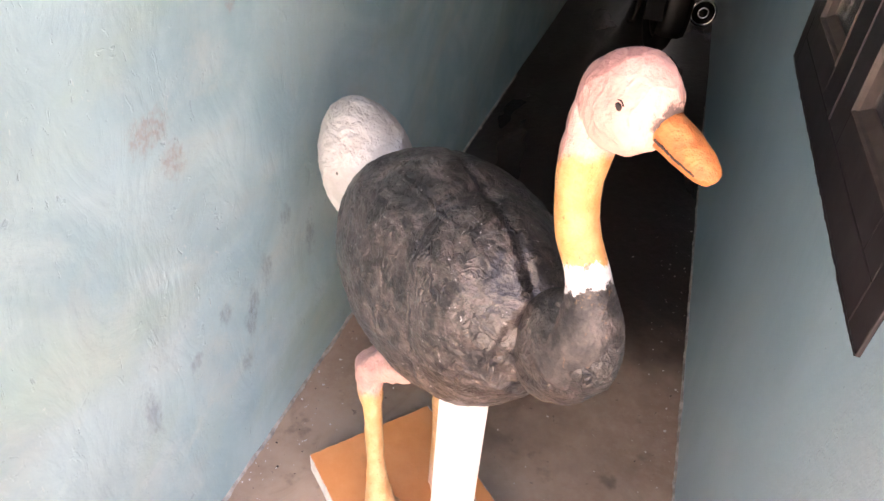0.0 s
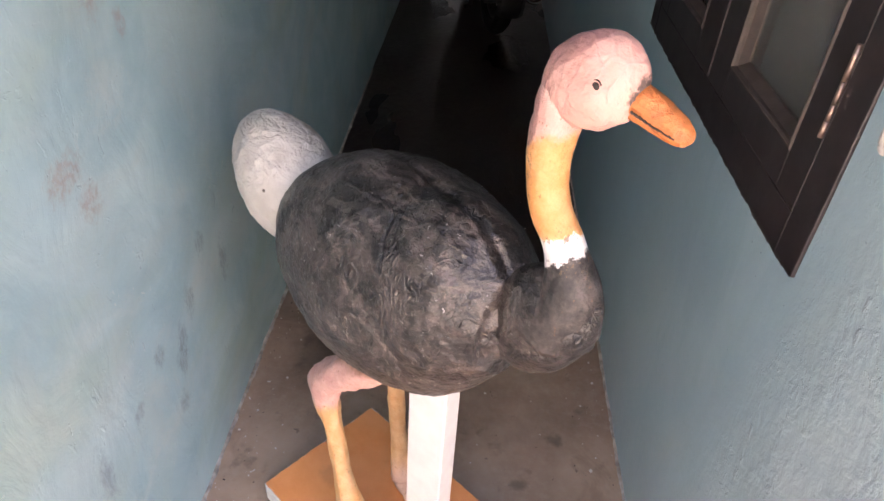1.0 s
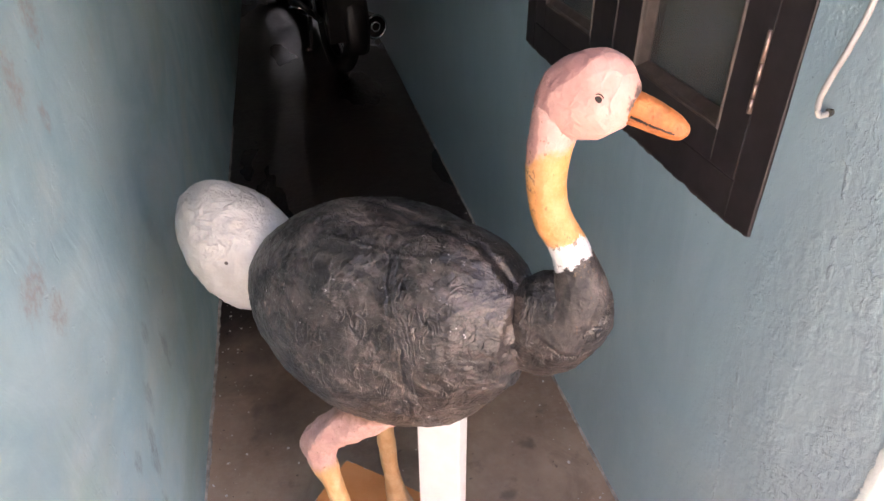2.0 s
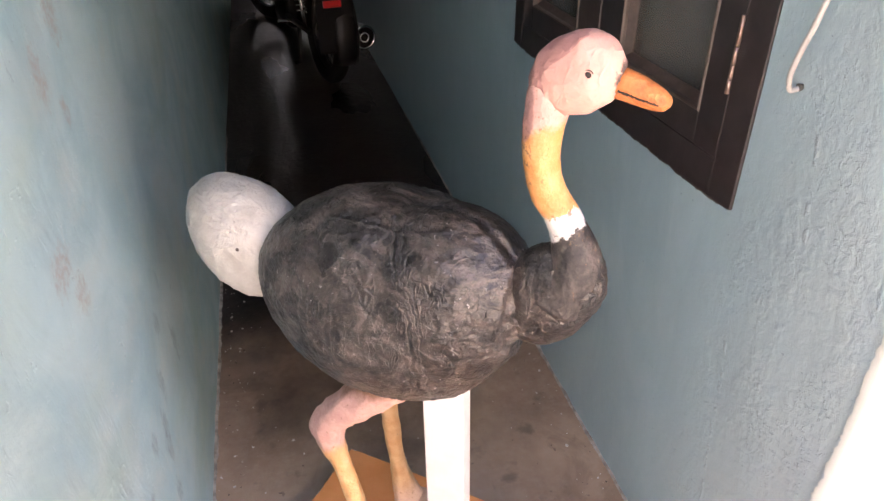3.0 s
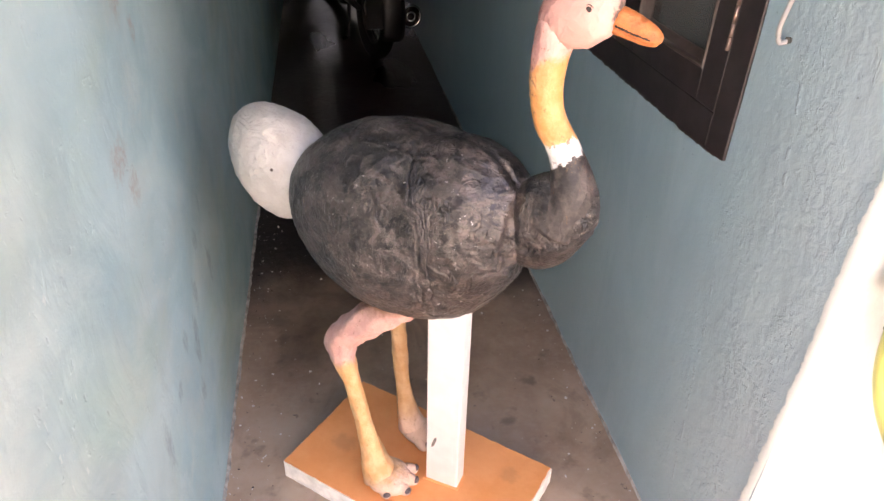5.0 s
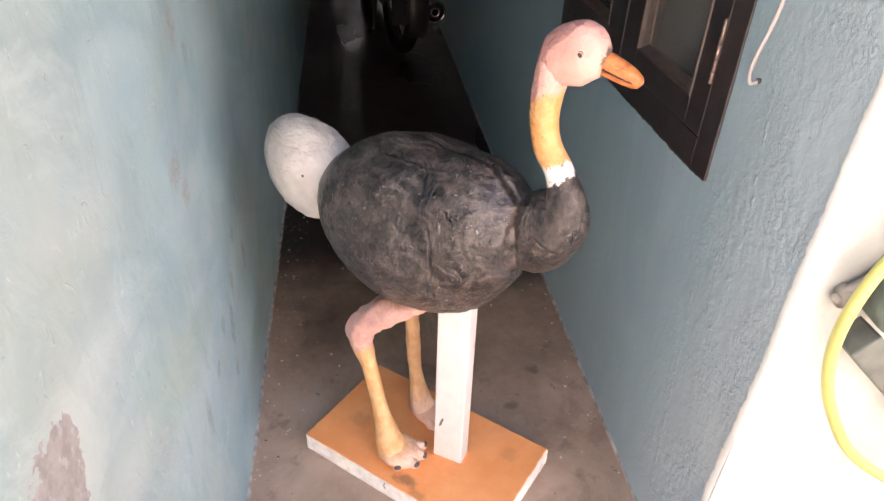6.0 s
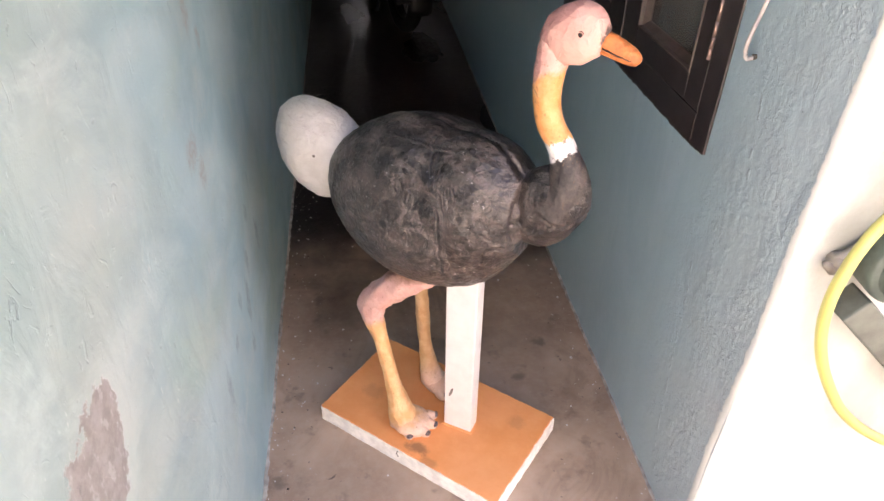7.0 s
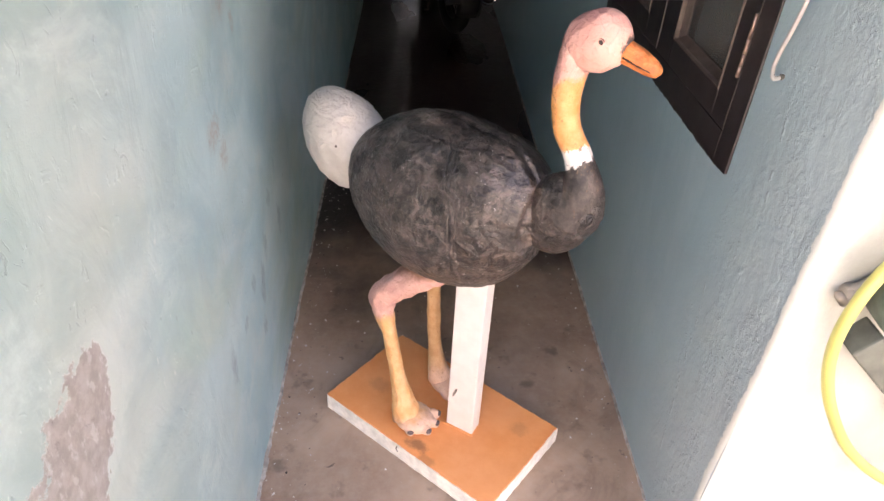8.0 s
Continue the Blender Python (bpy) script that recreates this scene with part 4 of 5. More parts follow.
def build_stand():
    stand = new("display_stand")
    stand.matrix_basis = pose(0, 0, 0, 0, 0, TURN)
    tagged(stand, "orange-topped white board with a white square post, on the cement floor", "display stand")
    u0, u1, v0, v1, top = -0.367, 0.164, -0.135, 0.168, 0.054
    bm = bmesh.new()
    us, vs = steps(u0, u1, 0.01), steps(v0, v1, 0.01)
    ring = [(u, v0) for u in us] + [(u1, v) for v in vs[1:]] + [(u, v1) for u in us[::-1][1:]] + [(u0, v) for v in vs[::-1][1:-1]]
    levels = []
    for z, grow in ((0.0, -0.002), (0.002, 0.0), (top - 0.012, 0.0), (top - 0.004, 0.0)):
        row = []
        for u, v in ring:
            n = noise.noise(Vector((u * 60, v * 60, z * 60))) * 0.0016 + grow
            row.append(bm.verts.new((u + (n if u == u1 else -n if u == u0 else 0), v + (n if v == v1 else -n if v == v0 else 0), z)))
        levels.append(row)
    for a, b in zip(levels, levels[1:]):
        for n in range(len(ring)):
            bm.faces.new((a[n], a[(n + 1) % len(ring)], b[(n + 1) % len(ring)], b[n]))
    bm.faces.new(levels[-1]), bm.faces.new(levels[0][::-1])
    part("board", bm, M_EDGE, stand, "thick white board")
    bm = bmesh.new()
    lap = []
    for z, k in ((top - 0.004, 1.0), (top, 0.6)):
        row = []
        for u, v in ring:
            n = abs(noise.noise(Vector((u * 45, v * 45, 3)))) * 0.004
            cu, cv = (u0 + u1) / 2, (v0 + v1) / 2
            row.append(bm.verts.new((u - math.copysign(n + 0.001 / k, u - cu), v - math.copysign(n + 0.001 / k, v - cv), z + 0.0005)))
        lap.append(row)
    for n in range(len(ring)):
        bm.faces.new((lap[0][n], lap[0][(n + 1) % len(ring)], lap[1][(n + 1) % len(ring)], lap[1][n]))
    bm.faces.new(lap[1])
    part("painted_top", bm, M_BOARD, stand, "orange painted board top")
    bm = bmesh.new()
    box(bm, (-0.065, 0.0, top), (0.009, 0.041, 0.56), 0.003)
    post = part("post", bm, M_POST, stand, "white painted square post")
    post.matrix_basis = pose(0, 0.003, 0, -0.5, 0.6, 8)
    bm = bmesh.new()
    box(bm, (-0.069, -0.004, top + 0.0005), (0.013, 0.045, top + 0.004), 0.0015)
    foot = part("post_socket", bm, M_BOARD, stand)
    foot.matrix_basis = pose(0, 0.003, 0, 0, 0, 8)
    bm = bmesh.new()
    egg(bm, (-0.047, -0.0002, 0.178), (0.0034, 0.0009, 0.018), 0, 16, 0, 0, 10, 8, 0, lumps(120, 0.0012, 0, 3.0))
    mark = part("paint_smudge", bm, M_SMUDGE, stand)
    mark.matrix_basis = pose(0, 0.003, 0, -0.5, 0.6, 8)
    bm = bmesh.new()
    tube(bm, [(-0.115, v0 - 0.0005, 0.046), (-0.118, v0 - 0.0015, 0.036), (-0.112, v0 - 0.0015, 0.028)], 0.0012, 6)
    part("crack", bm, M_DARK, stand)


build_stand()


# ---------------------------------------------------------------- the ostrich
def build_ostrich():
    bm = bmesh.new()
    BODY, TAIL, NECK, HEAD, BEAK, DARK, LEG, LEGF, NAIL = range(9)
    soft, crumple = lumps(9, 0.005, 0, 1.0), folds(30, 0.0026, 5.0)

    def hide(p):
        wob = 0.010 * noise.noise(p * 16)
        seam = -0.0010 * math.exp(-((p.x + 0.031 + 0.55 * max(p.z - 0.735, 0) + wob) / 0.006) ** 2) * (1 if p.y < 0.02 else 0)
        back = math.exp(-((p.y - 0.0455 + 0.218 * p.x + wob) / 0.008) ** 2) * (-0.004 if p.z > 0.79 else 0)
        at = 0.090 + 0.009 * noise.noise(p * 18) + 0.005 * noise.noise(p * 60)
        rim = 0.0035 * math.exp(-((p.x - at) / 0.004) ** 2) - 0.008 * math.exp(-((p.x - at - 0.012) / 0.008) ** 2)
        return soft(p) + crumple(p) + seam + back + rim

    # rump and breast, grown together into one hull
    core = Vector((-0.142, 0.051, 0.675))
    breast = pose(-0.010, 0.038, 0.724, -6, 12, 6) @ Matrix.Diagonal((0.126, 0.108, 0.136, 1))
    inward = breast.inverted()

    def hull(p):
        d = (p - core).normalized()
        o, q = inward @ core, inward.to_3x3() @ d
        b, c = o.dot(q), o.dot(o) - 1.0
        disc = b * b - q.dot(q) * c
        own = (p - core).length
        other = (-b + math.sqrt(disc)) / q.dot(q) if disc > 0 else 0.0
        near = max(0.045 - abs(own - other), 0.0) / 0.045
        return max(own, other) - own + near * near * 0.0105, d

    egg(bm, core, (0.227, 0.146, 0.184), 10, 8.1, -8.5, 0.10, 280, 190, BODY)
    for v in bm.verts:
        grow, d = hull(v.co)
        v.co += d * grow
    bm.normal_update()
    for v, n in [(v, v.normal.copy()) for v in bm.verts]:
        out = n if n.dot(v.co - core) > 0 else -n
        v.co += out * hide(v.co)
    egg(bm, (0.134, 0.045, 0.757), (0.069, 0.047, 0.100), 5, 31.4, 1.8, 0.10, 80, 60, BODY, lambda p: 0.5 * soft(p) + crumple(p) + lumps(24, 0.005, 0, 9.0)(p))
    egg(bm, (-0.437, 0.052, 0.714), (0.124, 0.085, 0.108), -2.7, 38.9, 7.1, 0.10, 110, 80, TAIL, lambda p: lumps(12, 0.005, 0, 2.0)(p) + folds(30, 0.0030, 2.0)(p))
    egg(bm, (0.149, 0.044, 1.078), (0.062, 0.034, 0.047), -3.2, -32.6, 0, 0.10, 80, 60, HEAD, lambda p: lumps(26, 0.0022, 0, 3.0)(p) + folds(36, 0.0018, 3.0)(p))
    # neck
    way = spline([(0.150, 0.044, 0.760, 0.050), (0.170, 0.044, 0.815, 0.040), (0.155, 0.044, 0.872, 0.0255), (0.127, 0.043, 0.918, 0.0240), (0.115, 0.042, 0.960, 0.0242),
                  (0.1145, 0.042, 1.000, 0.0258), (0.118, 0.043, 1.030, 0.0268), (0.128, 0.044, 1.055, 0.0240)], 6)
    rings = tube(bm, [r[:3] for r in way], [r[3] for r in way], 32, NECK, up=(0, 1, 0))
    shape = lumps(30, 0.0022, 0.2, 7.0)
    for ring, r in zip(rings, way):
        for v in ring:
            v.co += (v.co - Vector([float(c) for c in r[:3]])).normalized() * shape(v.co)
    egg(bm, (0.1190, 0.043, 1.044), (0.0285, 0.0265, 0.044), 0, 8, 0, 0, 40, 30, NECK, lumps(30, 0.0015, 0, 7.0))
    # beak: two halves with a dark slit
    upper = spline([(0.188, 0.045, 1.080, 0.0172, 1.05), (0.208, 0.045, 1.0762, 0.0162, 1.05), (0.230, 0.045, 1.0685, 0.0150, 1.06), (0.246, 0.045, 1.0620, 0.0132, 1.08), (0.2545, 0.045, 1.0585, 0.0102, 1.1), (0.2595, 0.045, 1.0560, 0.0058, 1.1), (0.2612, 0.045, 1.0550, 0.001, 1.1)], 5)
    rings = tube(bm, [r[:3] for r in upper], [r[3] for r in upper], 24, BEAK, [r[4] for r in upper])
    egg(bm, (0.182, 0.044, 1.0635), (0.021, 0.0235, 0.0165), -3, -28, 0, 0, 40, 28, HEAD, lumps(40, 0.0015, 0, 3.0))
    lower = spline([(0.192, 0.045, 1.0655, 0.0070, 1.75), (0.206, 0.045, 1.0625, 0.0068, 1.75), (0.230, 0.045, 1.0565, 0.0062, 1.65), (0.246, 0.045, 1.0530, 0.0050, 1.6), (0.2545, 0.045, 1.0515, 0.0028, 1.7), (0.2570, 0.045, 1.0515, 0.001, 1.7)], 5)
    rings += tube(bm, [r[:3] for r in lower], [r[3] for r in lower], 20, BEAK, [r[4] for r in lower])
    bumps = lumps(60, 0.0012, 0.2, 8.0)
    for ring in rings:
        mid = sum((v.co for v in ring), Vector()) / len(ring)
        for v in ring:
            v.co += (v.co - mid).normalized() * bumps(v.co)
    for side in (-1, 1):
        for k in range(44):
            t = k / 43
            u, z, w = 0.205 + 0.044 * t, 1.0708 - 0.0120 * t + random.uniform(-0.0006, 0.0006), 0.0170 - 0.0022 * t - 0.0020 * t * t
            egg(bm, (u, 0.045 + side * w, z), (0.0013, 0.0012, random.uniform(0.0006, 0.0018)), 0, 18, 0, 0, 6, 5, DARK)
    # eye
    egg(bm, (0.173, 0.0108, 1.091), (0.0040, 0.0014, 0.0038), 0, 20, 0, 0, 14, 10, DARK)
    for k in range(9):
        a = radians(35 + 110 * k / 8)
        egg(bm, (0.173 + 0.0062 * math.cos(a), 0.0108 + 0.0002 * k, 1.0905 + 0.0062 * math.sin(a)), (0.0011, 0.0010, 0.0006), 0, 60 - 120 * k / 8, 0, 0, 6, 5, DARK)

    def pressed(ring, row):
        """Flat pressed sides with soft edges between them, strongest at the knee."""
        mid = Vector([float(c) for c in row[:3]])
        turn = 1.4 * noise.noise(Vector((mid.z * 11, mid.y * 20, 2)))
        much = 0.35 + 0.65 * min(max((mid.z - 0.30) / 0.06, 0.0), 1.0)
        for n, v in enumerate(ring):
            a = (2 * math.pi * n / len(ring) + turn) % (math.pi / 3) - math.pi / 6
            flat = math.cos(math.pi / 6) / math.cos(a) * 1.06
            v.co = mid + (v.co - mid) * (1 + (flat - 1) * much)
            v.co += (v.co - mid).normalized() * shape(v.co)

    # near leg: thigh, knee, shank, foot
    leg = spline([(-0.10, 0.0, 0.545, 0.040), (-0.160, -0.018, 0.485, 0.035), (-0.218, -0.030, 0.430, 0.032), (-0.246, -0.036, 0.393, 0.031), (-0.237, -0.041, 0.352, 0.0230),
                  (-0.217, -0.046, 0.305, 0.0178), (-0.198, -0.053, 0.250, 0.0175), (-0.181, -0.058, 0.195, 0.0182), (-0.168, -0.061, 0.150, 0.0225), (-0.158, -0.062, 0.110, 0.031), (-0.146, -0.062, 0.075, 0.038)], 5)
    rings = tube(bm, [r[:3] for r in leg], [r[3] for r in leg], 24, LEG, up=(0, 1, 0))
    bumpy, faceted = lumps(28, 0.0030, 0.2, 11.0), folds(20, 0.0075, 4.0)
    shape = lambda p: (bumpy(p) + faceted(p)) * (0.35 if p.z < 0.32 else 1.0 if p.z > 0.37 else 0.35 + 0.65 * (p.z - 0.32) / 0.05)
    for ring, r in zip(rings, leg):
        pressed(ring, r)
    egg(bm, (-0.134, -0.056, 0.074), (0.058, 0.046, 0.025), 0, 6, 0, 0.10, 36, 24, LEG, lumps(40, 0.002, 0, 4.0))
    for u, v, yaw in ((-0.110, -0.092, -40), (-0.080, -0.064, -8), (-0.080, -0.034, 14), (-0.096, -0.010, 40)):
        c, q = math.cos(radians(yaw)), math.sin(radians(yaw))
        egg(bm, (u - 0.012 * c, v - 0.012 * q, 0.069), (0.026, 0.0140, 0.015), yaw, 8, 0, 0, 20, 14, LEG, lumps(60, 0.001, 0, 2.0))
        egg(bm, (u + 0.0085 * c, v + 0.0085 * q, 0.0715), (0.0060, 0.0088, 0.0062), yaw, 25, 0, 0, 12, 8, NAIL)
    # far leg
    leg = spline([(-0.150, 0.080, 0.560, 0.044), (-0.178, 0.084, 0.480, 0.034), (-0.189, 0.087, 0.410, 0.0195), (-0.190, 0.088, 0.330, 0.0168), (-0.187, 0.088, 0.250, 0.0165),
                  (-0.181, 0.088, 0.180, 0.0180), (-0.172, 0.088, 0.125, 0.024), (-0.160, 0.088, 0.080, 0.033)], 5)
    rings = tube(bm, [r[:3] for r in leg], [r[3] for r in leg], 24, LEGF, up=(0, 1, 0))
    for ring, r in zip(rings, leg):
        pressed(ring, r)
    egg(bm, (-0.140, 0.088, 0.074), (0.054, 0.037, 0.023), 0, 6, 0, 0.1, 36, 24, LEGF, lumps(40, 0.002, 0, 6.0))
    for u, v, yaw in ((-0.108, 0.060, -22), (-0.085, 0.088, 0), (-0.095, 0.115, 18)):
        egg(bm, (u - 0.012, v, 0.070), (0.024, 0.0125, 0.015), yaw, 8, 0, 0, 20, 14, LEGF)
        egg(bm, (u + 0.006, v, 0.071), (0.0075, 0.0085, 0.0095), yaw, 0, 0, 0, 12, 8, NAIL)
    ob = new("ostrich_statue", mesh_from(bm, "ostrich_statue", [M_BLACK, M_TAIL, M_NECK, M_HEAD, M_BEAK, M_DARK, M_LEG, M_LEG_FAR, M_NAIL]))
    ob.matrix_basis = pose(0, 0, 0, 0, 0, TURN)
    return tagged(ob, "papier-mache ostrich with black body, white tail, pink head and orange beak", "statue")


build_ostrich()


# ---------------------------------------------------------------- cable on the wall
def build_cable():
    bm = bmesh.new()
    x = right_x(1.0)
    way = spline([(x + 0.006, -0.083, 1.036), (x - 0.006, -0.082, 1.032), (x - 0.014, -0.081, 1.033), (x - 0.019, -0.082, 1.052), (x - 0.020, -0.091, 1.085), (x - 0.019, -0.103, 1.125), (x - 0.016, -0.112, 1.19),
                  (x - 0.009, -0.12, 1.4), (x - 0.007, -0.12, 1.8), (x - 0.006, -0.12, 2.35)], 6)
    tube(bm, way, 0.0036, 14)
    return tagged(part("cable", bm, M_CABLE, smooth=True), "off-white plastic cable coming out of the blue wall", "cable")


build_cable()
bm = bmesh.new()
x = right_x(1.034)
tube(bm, [(x - 0.0042, -0.084, 1.035), (x + 0.004, -0.084, 1.035)], [0.0055, 0.004], 14)
for v in bm.verts:
    v.co += Vector((0, 1, 1)) * 0.0022 * noise.noise(v.co * 190)
part("cable_hole", bm, M_RUST, bpy.data.objects["wall_right"])


# ---------------------------------------------------------------- tap, pump and hose on the white wall
WALL_Y = CORNER - 0.010


def build_tap():
    tap = new("water_tap")
    tap.location = (0.506, WALL_Y, 0.796)
    tagged(tap, "weathered taupe tap stub on a slanting pipe at the white wall", "tap")
    bm = bmesh.new()
    tube(bm, spline([(0.004, -0.016, 0.004), (0.030, -0.017, 0.020), (0.070, -0.016, 0.050), (0.105, -0.010, 0.080), (0.125, 0.004, 0.098)], 4), 0.0085, 16)
    part("pipe", bm, M_BRASS, tap, smooth=True)
    bm = bmesh.new()
    tube(bm, [(0.014, 0.003, 0.002), (0.010, -0.012, 0.002), (0.008, -0.024, -0.001), (0.008, -0.030, -0.003)], [0.0125, 0.0135, 0.0125, 0.006], 18)
    part("body", bm, M_BRASS, tap, smooth=True)
    bm = bmesh.new()
    tube(bm, [(-0.012, -0.018, 0.006), (-0.010, -0.022, 0.002), (0.002, -0.026, -0.010)], [0.004, 0.007, 0.008], 14)
    part("spout", bm, M_BRASS, tap, smooth=True)


def build_pump():
    pump = new("water_pump")
    pump.location = (0.615, WALL_Y, 0.805)
    tagged(pump, "dark green iron pump head on a slanting taupe arm", "pump")
    bm = bmesh.new()
    tube(bm, [(0, 0.004, 0), (0, -0.048, 0), (0, -0.056, 0), (0, -0.060, 0), (0, -0.0605, 0), (0, -0.050, 0)], [0.068, 0.072, 0.071, 0.066, 0.058, 0.055], 48)
    part("housing", bm, M_PUMP, pump, smooth=True)
    bm = bmesh.new()
    tube(bm, [(0, -0.0495, 0), (0, -0.0525, 0), (0, -0.054, 0)], [0.0545, 0.050, 0.030], 40)
    part("face", bm, M_FACE, pump, "pale green face plate", smooth=True)
    bm = bmesh.new()
    tube(bm, [(0.012, -0.052, -0.004), (0.012, -0.066, -0.004), (0.012, -0.068, -0.004)], [0.018, 0.016, 0.010], 20)
    part("hub", bm, M_BRASS, pump, smooth=True)
    for k in range(4):
        a = radians(45 + 90 * k)
        bm = bmesh.new()
        tube(bm, [(0.042 * math.cos(a), -0.051, 0.042 * math.sin(a)), (0.042 * math.cos(a), -0.058, 0.042 * math.sin(a))], [0.006, 0.005], 6)
        part("bolt", bm, M_BRASS, pump)
    bm = bmesh.new()
    box(bm, (-0.02, -0.054, -0.026), (0.42, 0.004, 0.026), 0.004, turn=pose(-0.045, 0, -0.098, 0, 45, 0))
    part("arm", bm, M_ARM, pump)


def build_hose():
    bm = bmesh.new()
    y = WALL_Y - 0.050
    way = spline([(0.663, WALL_Y - 0.006, 1.06), (0.628, y + 0.02, 1.015), (0.568, y, 0.945), (0.523, y, 0.870), (0.504, y, 0.790), (0.505, y, 0.715), (0.525, y, 0.640), (0.564, y, 0.560), (0.626, y, 0.470),
                  (0.708, y, 0.395), (0.808, y, 0.335), (0.928, y, 0.29), (1.058, y, 0.28), (1.168, y, 0.34), (1.228, y, 0.45), (1.218, y + 0.02, 0.58), (1.128, y + 0.03, 0.68)], 8)
    tube(bm, way, 0.0098, 16, up=(0, 1, 0))
    return tagged(part("garden_hose", bm, M_HOSE, smooth=True), "yellow garden hose looped on the white wall", "hose")


build_tap(), build_pump(), build_hose()


# ---------------------------------------------------------------- the motorcycle, deep in the passage
def ring_mesh(radius, thick, seg=40, sides=10, wide=1.0):
    bm = bmesh.new()
    rings = []
    for k in range(seg):
        a = 2 * math.pi * k / seg
        out = Vector((0, math.cos(a), math.sin(a)))
        rings.append([bm.verts.new(out * radius + thick * (math.cos(t) * out + wide * math.sin(t) * Vector((1, 0, 0)))) for t in (2 * math.pi * i / sides for i in range(sides))])
    for a, b in zip(rings, rings[1:] + rings[:1]):
        for n in range(sides):
            bm.faces.new((a[n], a[(n + 1) % sides], b[(n + 1) % sides], b[n]))
    return bm


def build_wheel(bike, place, turn, bright):
    wheel = new("wheel")
    wheel.parent = bike
    wheel.matrix_basis = pose(*place, 0, 0, turn)
    part("tyre", ring_mesh(0.255, 0.046, 48, 12), M_RUBBER, wheel, "black rubber tyre", True)
    part("rim", ring_mesh(0.212, 0.011, 48, 8, 1.9), bright, wheel, smooth=True)
    bm = bmesh.new()
    tube(bm, [(-0.06, 0, 0), (-0.045, 0, 0), (0.045, 0, 0), (0.06, 0, 0)], [0.03, 0.055, 0.055, 0.03], 24)
    part("hub", bm, M_STEEL, wheel, smooth=True)
    for k in range(28):
        a = 2 * math.pi * k / 28
        b = a + (0.5 if k % 2 else -0.5)
        side = 0.035 if k % 4 < 2 else -0.035
        bm = bmesh.new()
        tube(bm, [(side, 0.05 * math.cos(b), 0.05 * math.sin(b)), (side * 0.2, 0.208 * math.cos(a), 0.208 * math.sin(a))], 0.0018, 5)
        part("spoke", bm, bright, wheel)
    return wheel


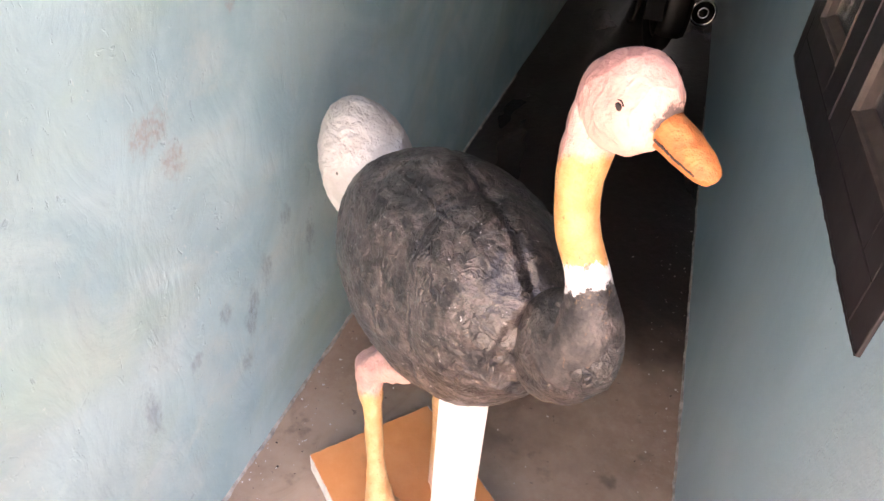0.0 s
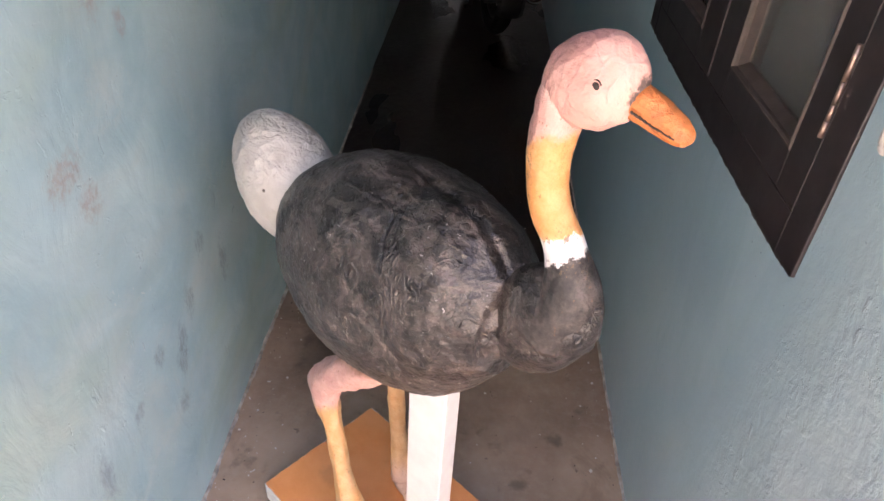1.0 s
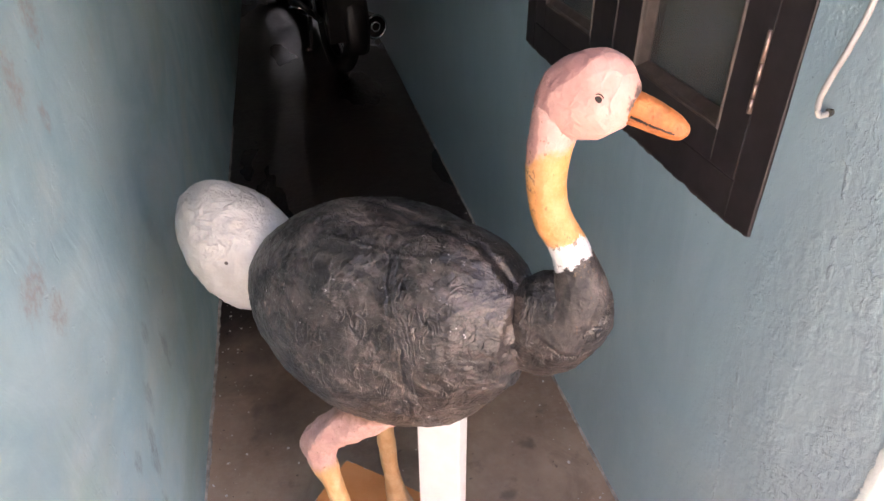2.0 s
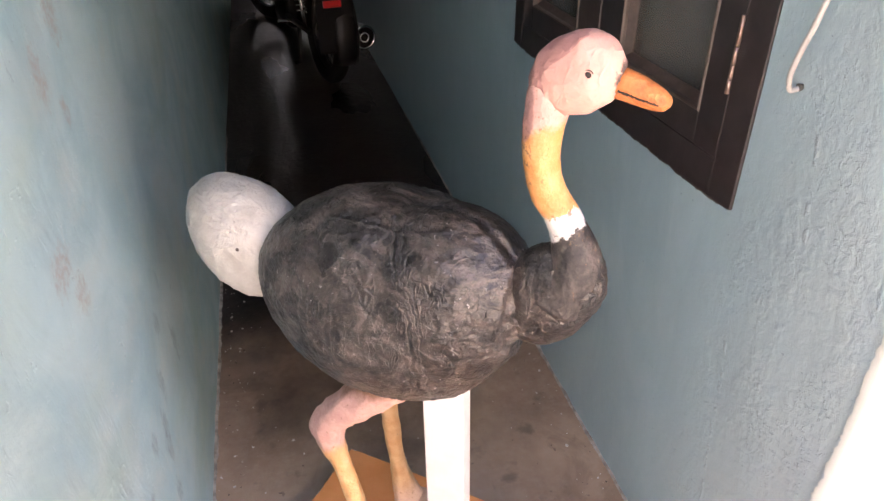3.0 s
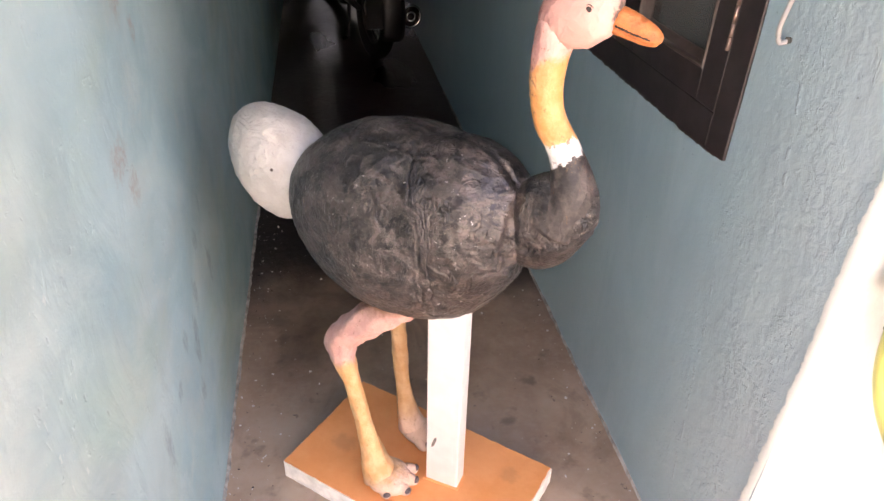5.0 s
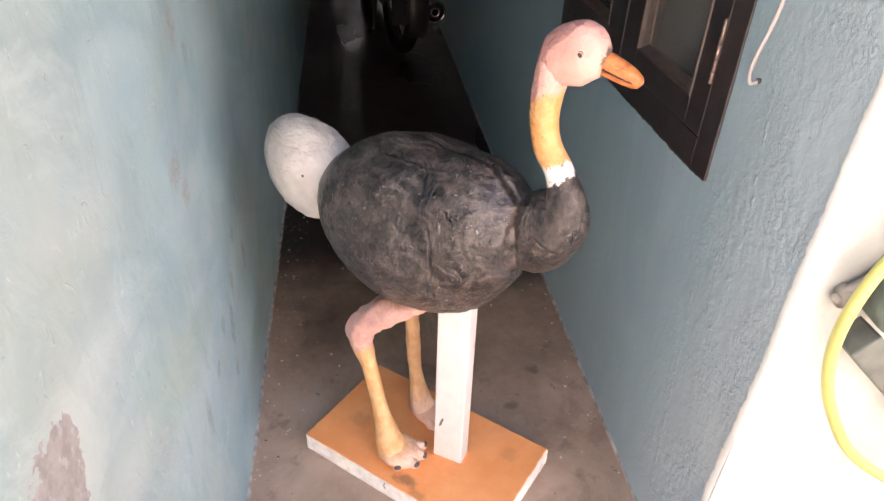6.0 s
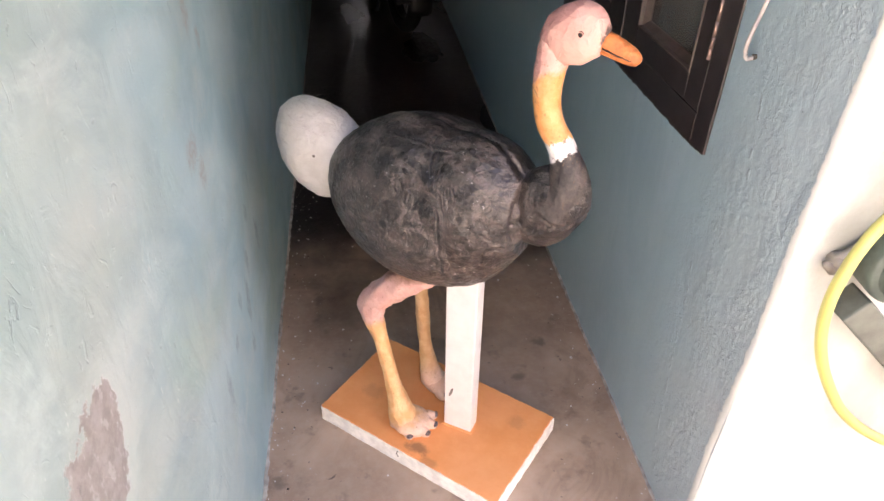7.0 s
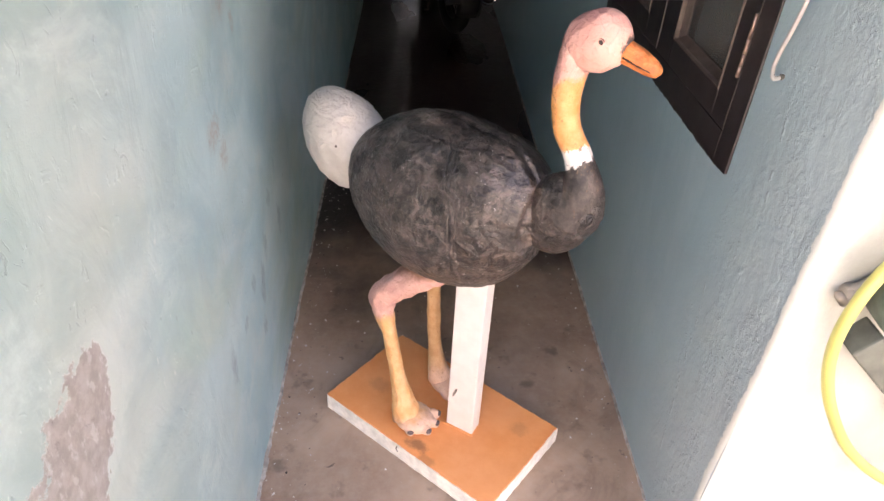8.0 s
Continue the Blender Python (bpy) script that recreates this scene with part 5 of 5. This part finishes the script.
def build_motorcycle():
    bike = new("motorcycle")
    bike.matrix_basis = pose(0.10, 3.25, 0, 0, 3, 13)
    tagged(bike, "black motorcycle with chrome trim parked on the dark passage floor", "motorcycle")
    build_wheel(bike, (0, 0, 0.302), 0, M_SHADED_GRIME)
    build_wheel(bike, (0.115, 1.78, 0.302), 20, M_CHROME)

    def arc(y, r, a0, a1, half, thick=0.004, n=18):
        bm = bmesh.new()
        rows = []
        for k in range(n + 1):
            a = radians(a0 + (a1 - a0) * k / n)
            row = []
            for rr, x in ((r, -half), (r + 0.022, -half * 0.6), (r + 0.027, 0), (r + 0.022, half * 0.6), (r, half), (r - thick, half * 0.94), (r + 0.022 - thick, 0), (r - thick, -half * 0.94)):
                row.append(bm.verts.new((x, y + rr * math.cos(a), 0.302 + rr * math.sin(a))))
            rows.append(row)
        for p, q in zip(rows, rows[1:]):
            for n2 in range(8):
                bm.faces.new((p[n2], p[(n2 + 1) % 8], q[(n2 + 1) % 8], q[n2]))
        bm.faces.new(rows[0]), bm.faces.new(rows[-1])
        return bm

    part("rear_mudguard", arc(0, 0.325, 60, 200, 0.075), M_BIKE, bike, smooth=True)
    guard = part("front_mudguard", arc(0.0, 0.325, 40, 150, 0.06), M_BIKE, bike, smooth=True)
    guard.matrix_basis = pose(0.115, 1.78, 0, 0, 0, 20)
    plate = part("number_plate", box(bmesh.new(), (-0.135, -0.006, -0.085), (0.135, 0.0, 0.085), 0.006), M_PLATE, bike, "cream number plate with dark bars")
    plate.matrix_basis = pose(-0.085, -0.30, 0.660, -12, 0, 0)
    for z, spans in ((0.030, ((-0.066, -0.036), (-0.028, 0.002), (0.014, 0.044), (0.052, 0.082))), (-0.032, ((-0.084, -0.058), (-0.036, -0.006), (0.0, 0.030), (0.036, 0.066), (0.072, 0.100)))):
        for a, b in spans:
            bm = bmesh.new()
            box(bm, (a, -0.0085, z - 0.020), (b, -0.006, z + 0.020))
            part("plate_bar", bm, M_DARK, plate)
    red = part("reflector", box(bmesh.new(), (-0.050, -0.012, -0.018), (0.050, 0.0, 0.018), 0.004), M_RED, bike, "red reflector")
    red.matrix_basis = pose(-0.070, -0.325, 0.515, -12, 0, 0)
    part("plate_bracket", box(bmesh.new(), (-0.11, -0.272, 0.56), (0.0, -0.258, 0.74), 0.004), M_BIKE, bike)
    flap = part("mud_flap", box(bmesh.new(), (-0.105, -0.004, -0.20), (0.105, 0.004, 0.12), 0.003), M_RUBBER, bike, "black rubber mud flap")
    flap.matrix_basis = pose(-0.050, -0.312, 0.46, -6, 0, 0)
    bm = bmesh.new()
    tube(bm, [(-0.047, -0.318, 0.565), (-0.047, -0.326, 0.563)], 0.009, 10)
    part("plate_bolt", bm, M_CHROME, bike, smooth=True)
    bm = bmesh.new()
    egg(bm, (0, -0.24, 0.80), (0.06, 0.055, 0.04), 0, 0, 0, 0, 24, 16)
    part("tail_lamp", bm, M_RED, bike, "red tail lamp", True)
    for s in (-1, 1):
        bm = bmesh.new()
        tube(bm, [(s * 0.12, 0.02, 0.32), (s * 0.12, 0.12, 0.66)], 0.012, 10)
        tube(bm, [(s * 0.12 + 0.026 * math.cos(k * 0.8), 0.05 + 0.0019 * k + 0.026 * math.sin(k * 0.8), 0.40 + 0.0034 * k) for k in range(60)], 0.005, 6)
        part("shock_absorber", bm, M_CHROME, bike, smooth=True)
        bm = bmesh.new()
        tube(bm, [(0.115 + s * 0.08, 1.78, 0.302), (0.04 + s * 0.08, 1.34, 0.92)], 0.018, 12)
        part("fork_leg", bm, M_CHROME, bike, smooth=True)
        bm = bmesh.new()
        tube(bm, [(s * 0.03 + 0.01, 0.48, 0.30), (s * 0.06 + 0.015, 0.445, 0.02)], 0.013, 8)
        tube(bm, [(s * 0.06 + 0.015, 0.445, 0.012), (s * 0.11 + 0.03, 0.425, 0.012)], 0.012, 8)
        part("stand_leg", bm, M_SHADED_GRIME, bike)
        bm = bmesh.new()
        tube(bm, [(s * 0.02, 0.44, 0.262), (s * 0.16, 0.475, 0.268)], 0.009, 10)
        part("footrest", bm, M_CHROME, bike, smooth=True)
        bm = bmesh.new()
        egg(bm, (s * 0.15, -0.15, 0.74), (0.028, 0.03, 0.028), 0, 0, 0, 0, 16, 12)
        part("indicator", bm, M_RED, bike, smooth=True)
        bm = bmesh.new()
        tube(bm, spline([(s * 0.02, 0.875, 0.312), (s * 0.10, 0.895, 0.328), (s * 0.135, 0.902, 0.365), (s * 0.152, 0.908, 0.52), (s * 0.10, 0.93, 0.68)], 6), 0.012, 10)
        part("crash_bar", bm, M_CHROME, bike, smooth=True)
        bm = bmesh.new()
        tube(bm, spline([(0, 1.04, 0.92), (s * 0.12, 1.02, 0.99), (s * 0.26, 0.92, 1.0), (s * 0.33, 0.84, 0.98)], 5), 0.012, 10)
        part("handlebar", bm, M_CHROME, bike, smooth=True)
    bm = bmesh.new()
    tube(bm, spline([(0.12, 0.75, 0.30, 0.022), (0.15, 0.60, 0.24, 0.022), (0.18, 0.42, 0.23, 0.040), (0.20, 0.10, 0.25, 0.060), (0.198, -0.08, 0.26, 0.066)], 5), None, 24)
    muffler = part("muffler", bm, M_BIKE, bike, smooth=True)
    ring = part("muffler_ring", ring_mesh(0.064, 0.008, 32, 8), M_CHROME, bike, "chrome ring", True)
    ring.matrix_basis = pose(0.198, -0.082, 0.26, 0, 0, 90)
    inner = part("muffler_core", ring_mesh(0.026, 0.005, 24, 8), M_CHROME, bike, "chrome ring", True)
    inner.matrix_basis = pose(0.198, -0.084, 0.26, 0, 0, 90)
    bm = bmesh.new()
    tube(bm, spline([(0, -0.20, 0.80, 0.07), (0, 0.05, 0.80, 0.10), (0, 0.30, 0.77, 0.11), (0, 0.50, 0.78, 0.08)], 5), None, 20)
    part("seat", bm, M_RUBBER, bike, "black seat", True)
    bm = bmesh.new()
    egg(bm, (0, 0.74, 0.84), (0.13, 0.27, 0.12), 0, 0, 0, 0, 32, 24)
    part("fuel_tank", bm, M_BIKE, bike, smooth=True)
    bm = bmesh.new()
    box(bm, (-0.08, 0.50, 0.20), (0.12, 0.86, 0.44), 0.04)
    box(bm, (-0.09, 0.62, 0.44), (0.09, 0.82, 0.66), 0.02)
    part("engine", bm, M_BIKE, bike)
    bm = bmesh.new()
    box(bm, (-0.08, 0.22, 0.42), (0.13, 0.50, 0.66), 0.04)
    part("side_panel", bm, M_BIKE, bike)
    bm = bmesh.new()
    tube(bm, [(0, 1.10, 0.92), (0, 0.55, 0.72), (0, -0.15, 0.72)], 0.022, 10)
    tube(bm, [(0, 1.08, 0.86), (0, 0.90, 0.30), (0, 0.35, 0.26)], 0.022, 10)
    tube(bm, [(0.10, 0.45, 0.30), (0.10, 0.0, 0.302)], 0.018, 8)
    tube(bm, [(-0.10, 0.45, 0.30), (-0.10, 0.0, 0.302)], 0.018, 8)
    part("frame", bm, M_BIKE, bike, smooth=True)
    bm = bmesh.new()
    tube(bm, [(0, 1.10, 0.88), (0, 1.22, 0.88)], [0.06, 0.085], 24)
    part("headlamp", bm, M_CHROME, bike, smooth=True)
    return bike


build_motorcycle()


# ---------------------------------------------------------------- crumbs of plaster along the walls
def build_crumbs(name, material, count, seed, biggest, label):
    rng = random.Random(seed)
    bm = bmesh.new()
    for k in range(count):
        side = rng.random()
        y = rng.uniform(-0.7, 1.6)
        if side < 0.42:
            x = LEFT + 0.012 + abs(rng.gauss(0, 0.055))
        elif side < 0.65:
            x = right_x(0) - 0.012 - abs(rng.gauss(0, 0.05))
        else:
            x = rng.uniform(-0.46, 0.40)
        s = min(biggest, 0.0009 + rng.expovariate(1 / 0.0014 if side < 0.42 else 1 / 0.0009))
        out = bmesh.ops.create_icosphere(bm, subdivisions=1, radius=s)["verts"]
        bmesh.ops.transform(bm, matrix=pose(x, y, s * 0.35, rng.uniform(-25, 25), rng.uniform(-25, 25), rng.uniform(0, 360)) @ Matrix.Diagonal((1, rng.uniform(0.4, 1.2), rng.uniform(0.15, 0.5), 1)), verts=out)
    return tagged(part(name, bm, material), label, "debris", kind="stuff")


build_crumbs("plaster_crumbs", M_CRUMB, 460, 5, 0.0052, "scattered pale plaster crumbs on the cement floor")
build_crumbs("dirt_crumbs", M_SHADED_GRIME, 100, 9, 0.0034, "scattered dark dirt crumbs on the cement floor")
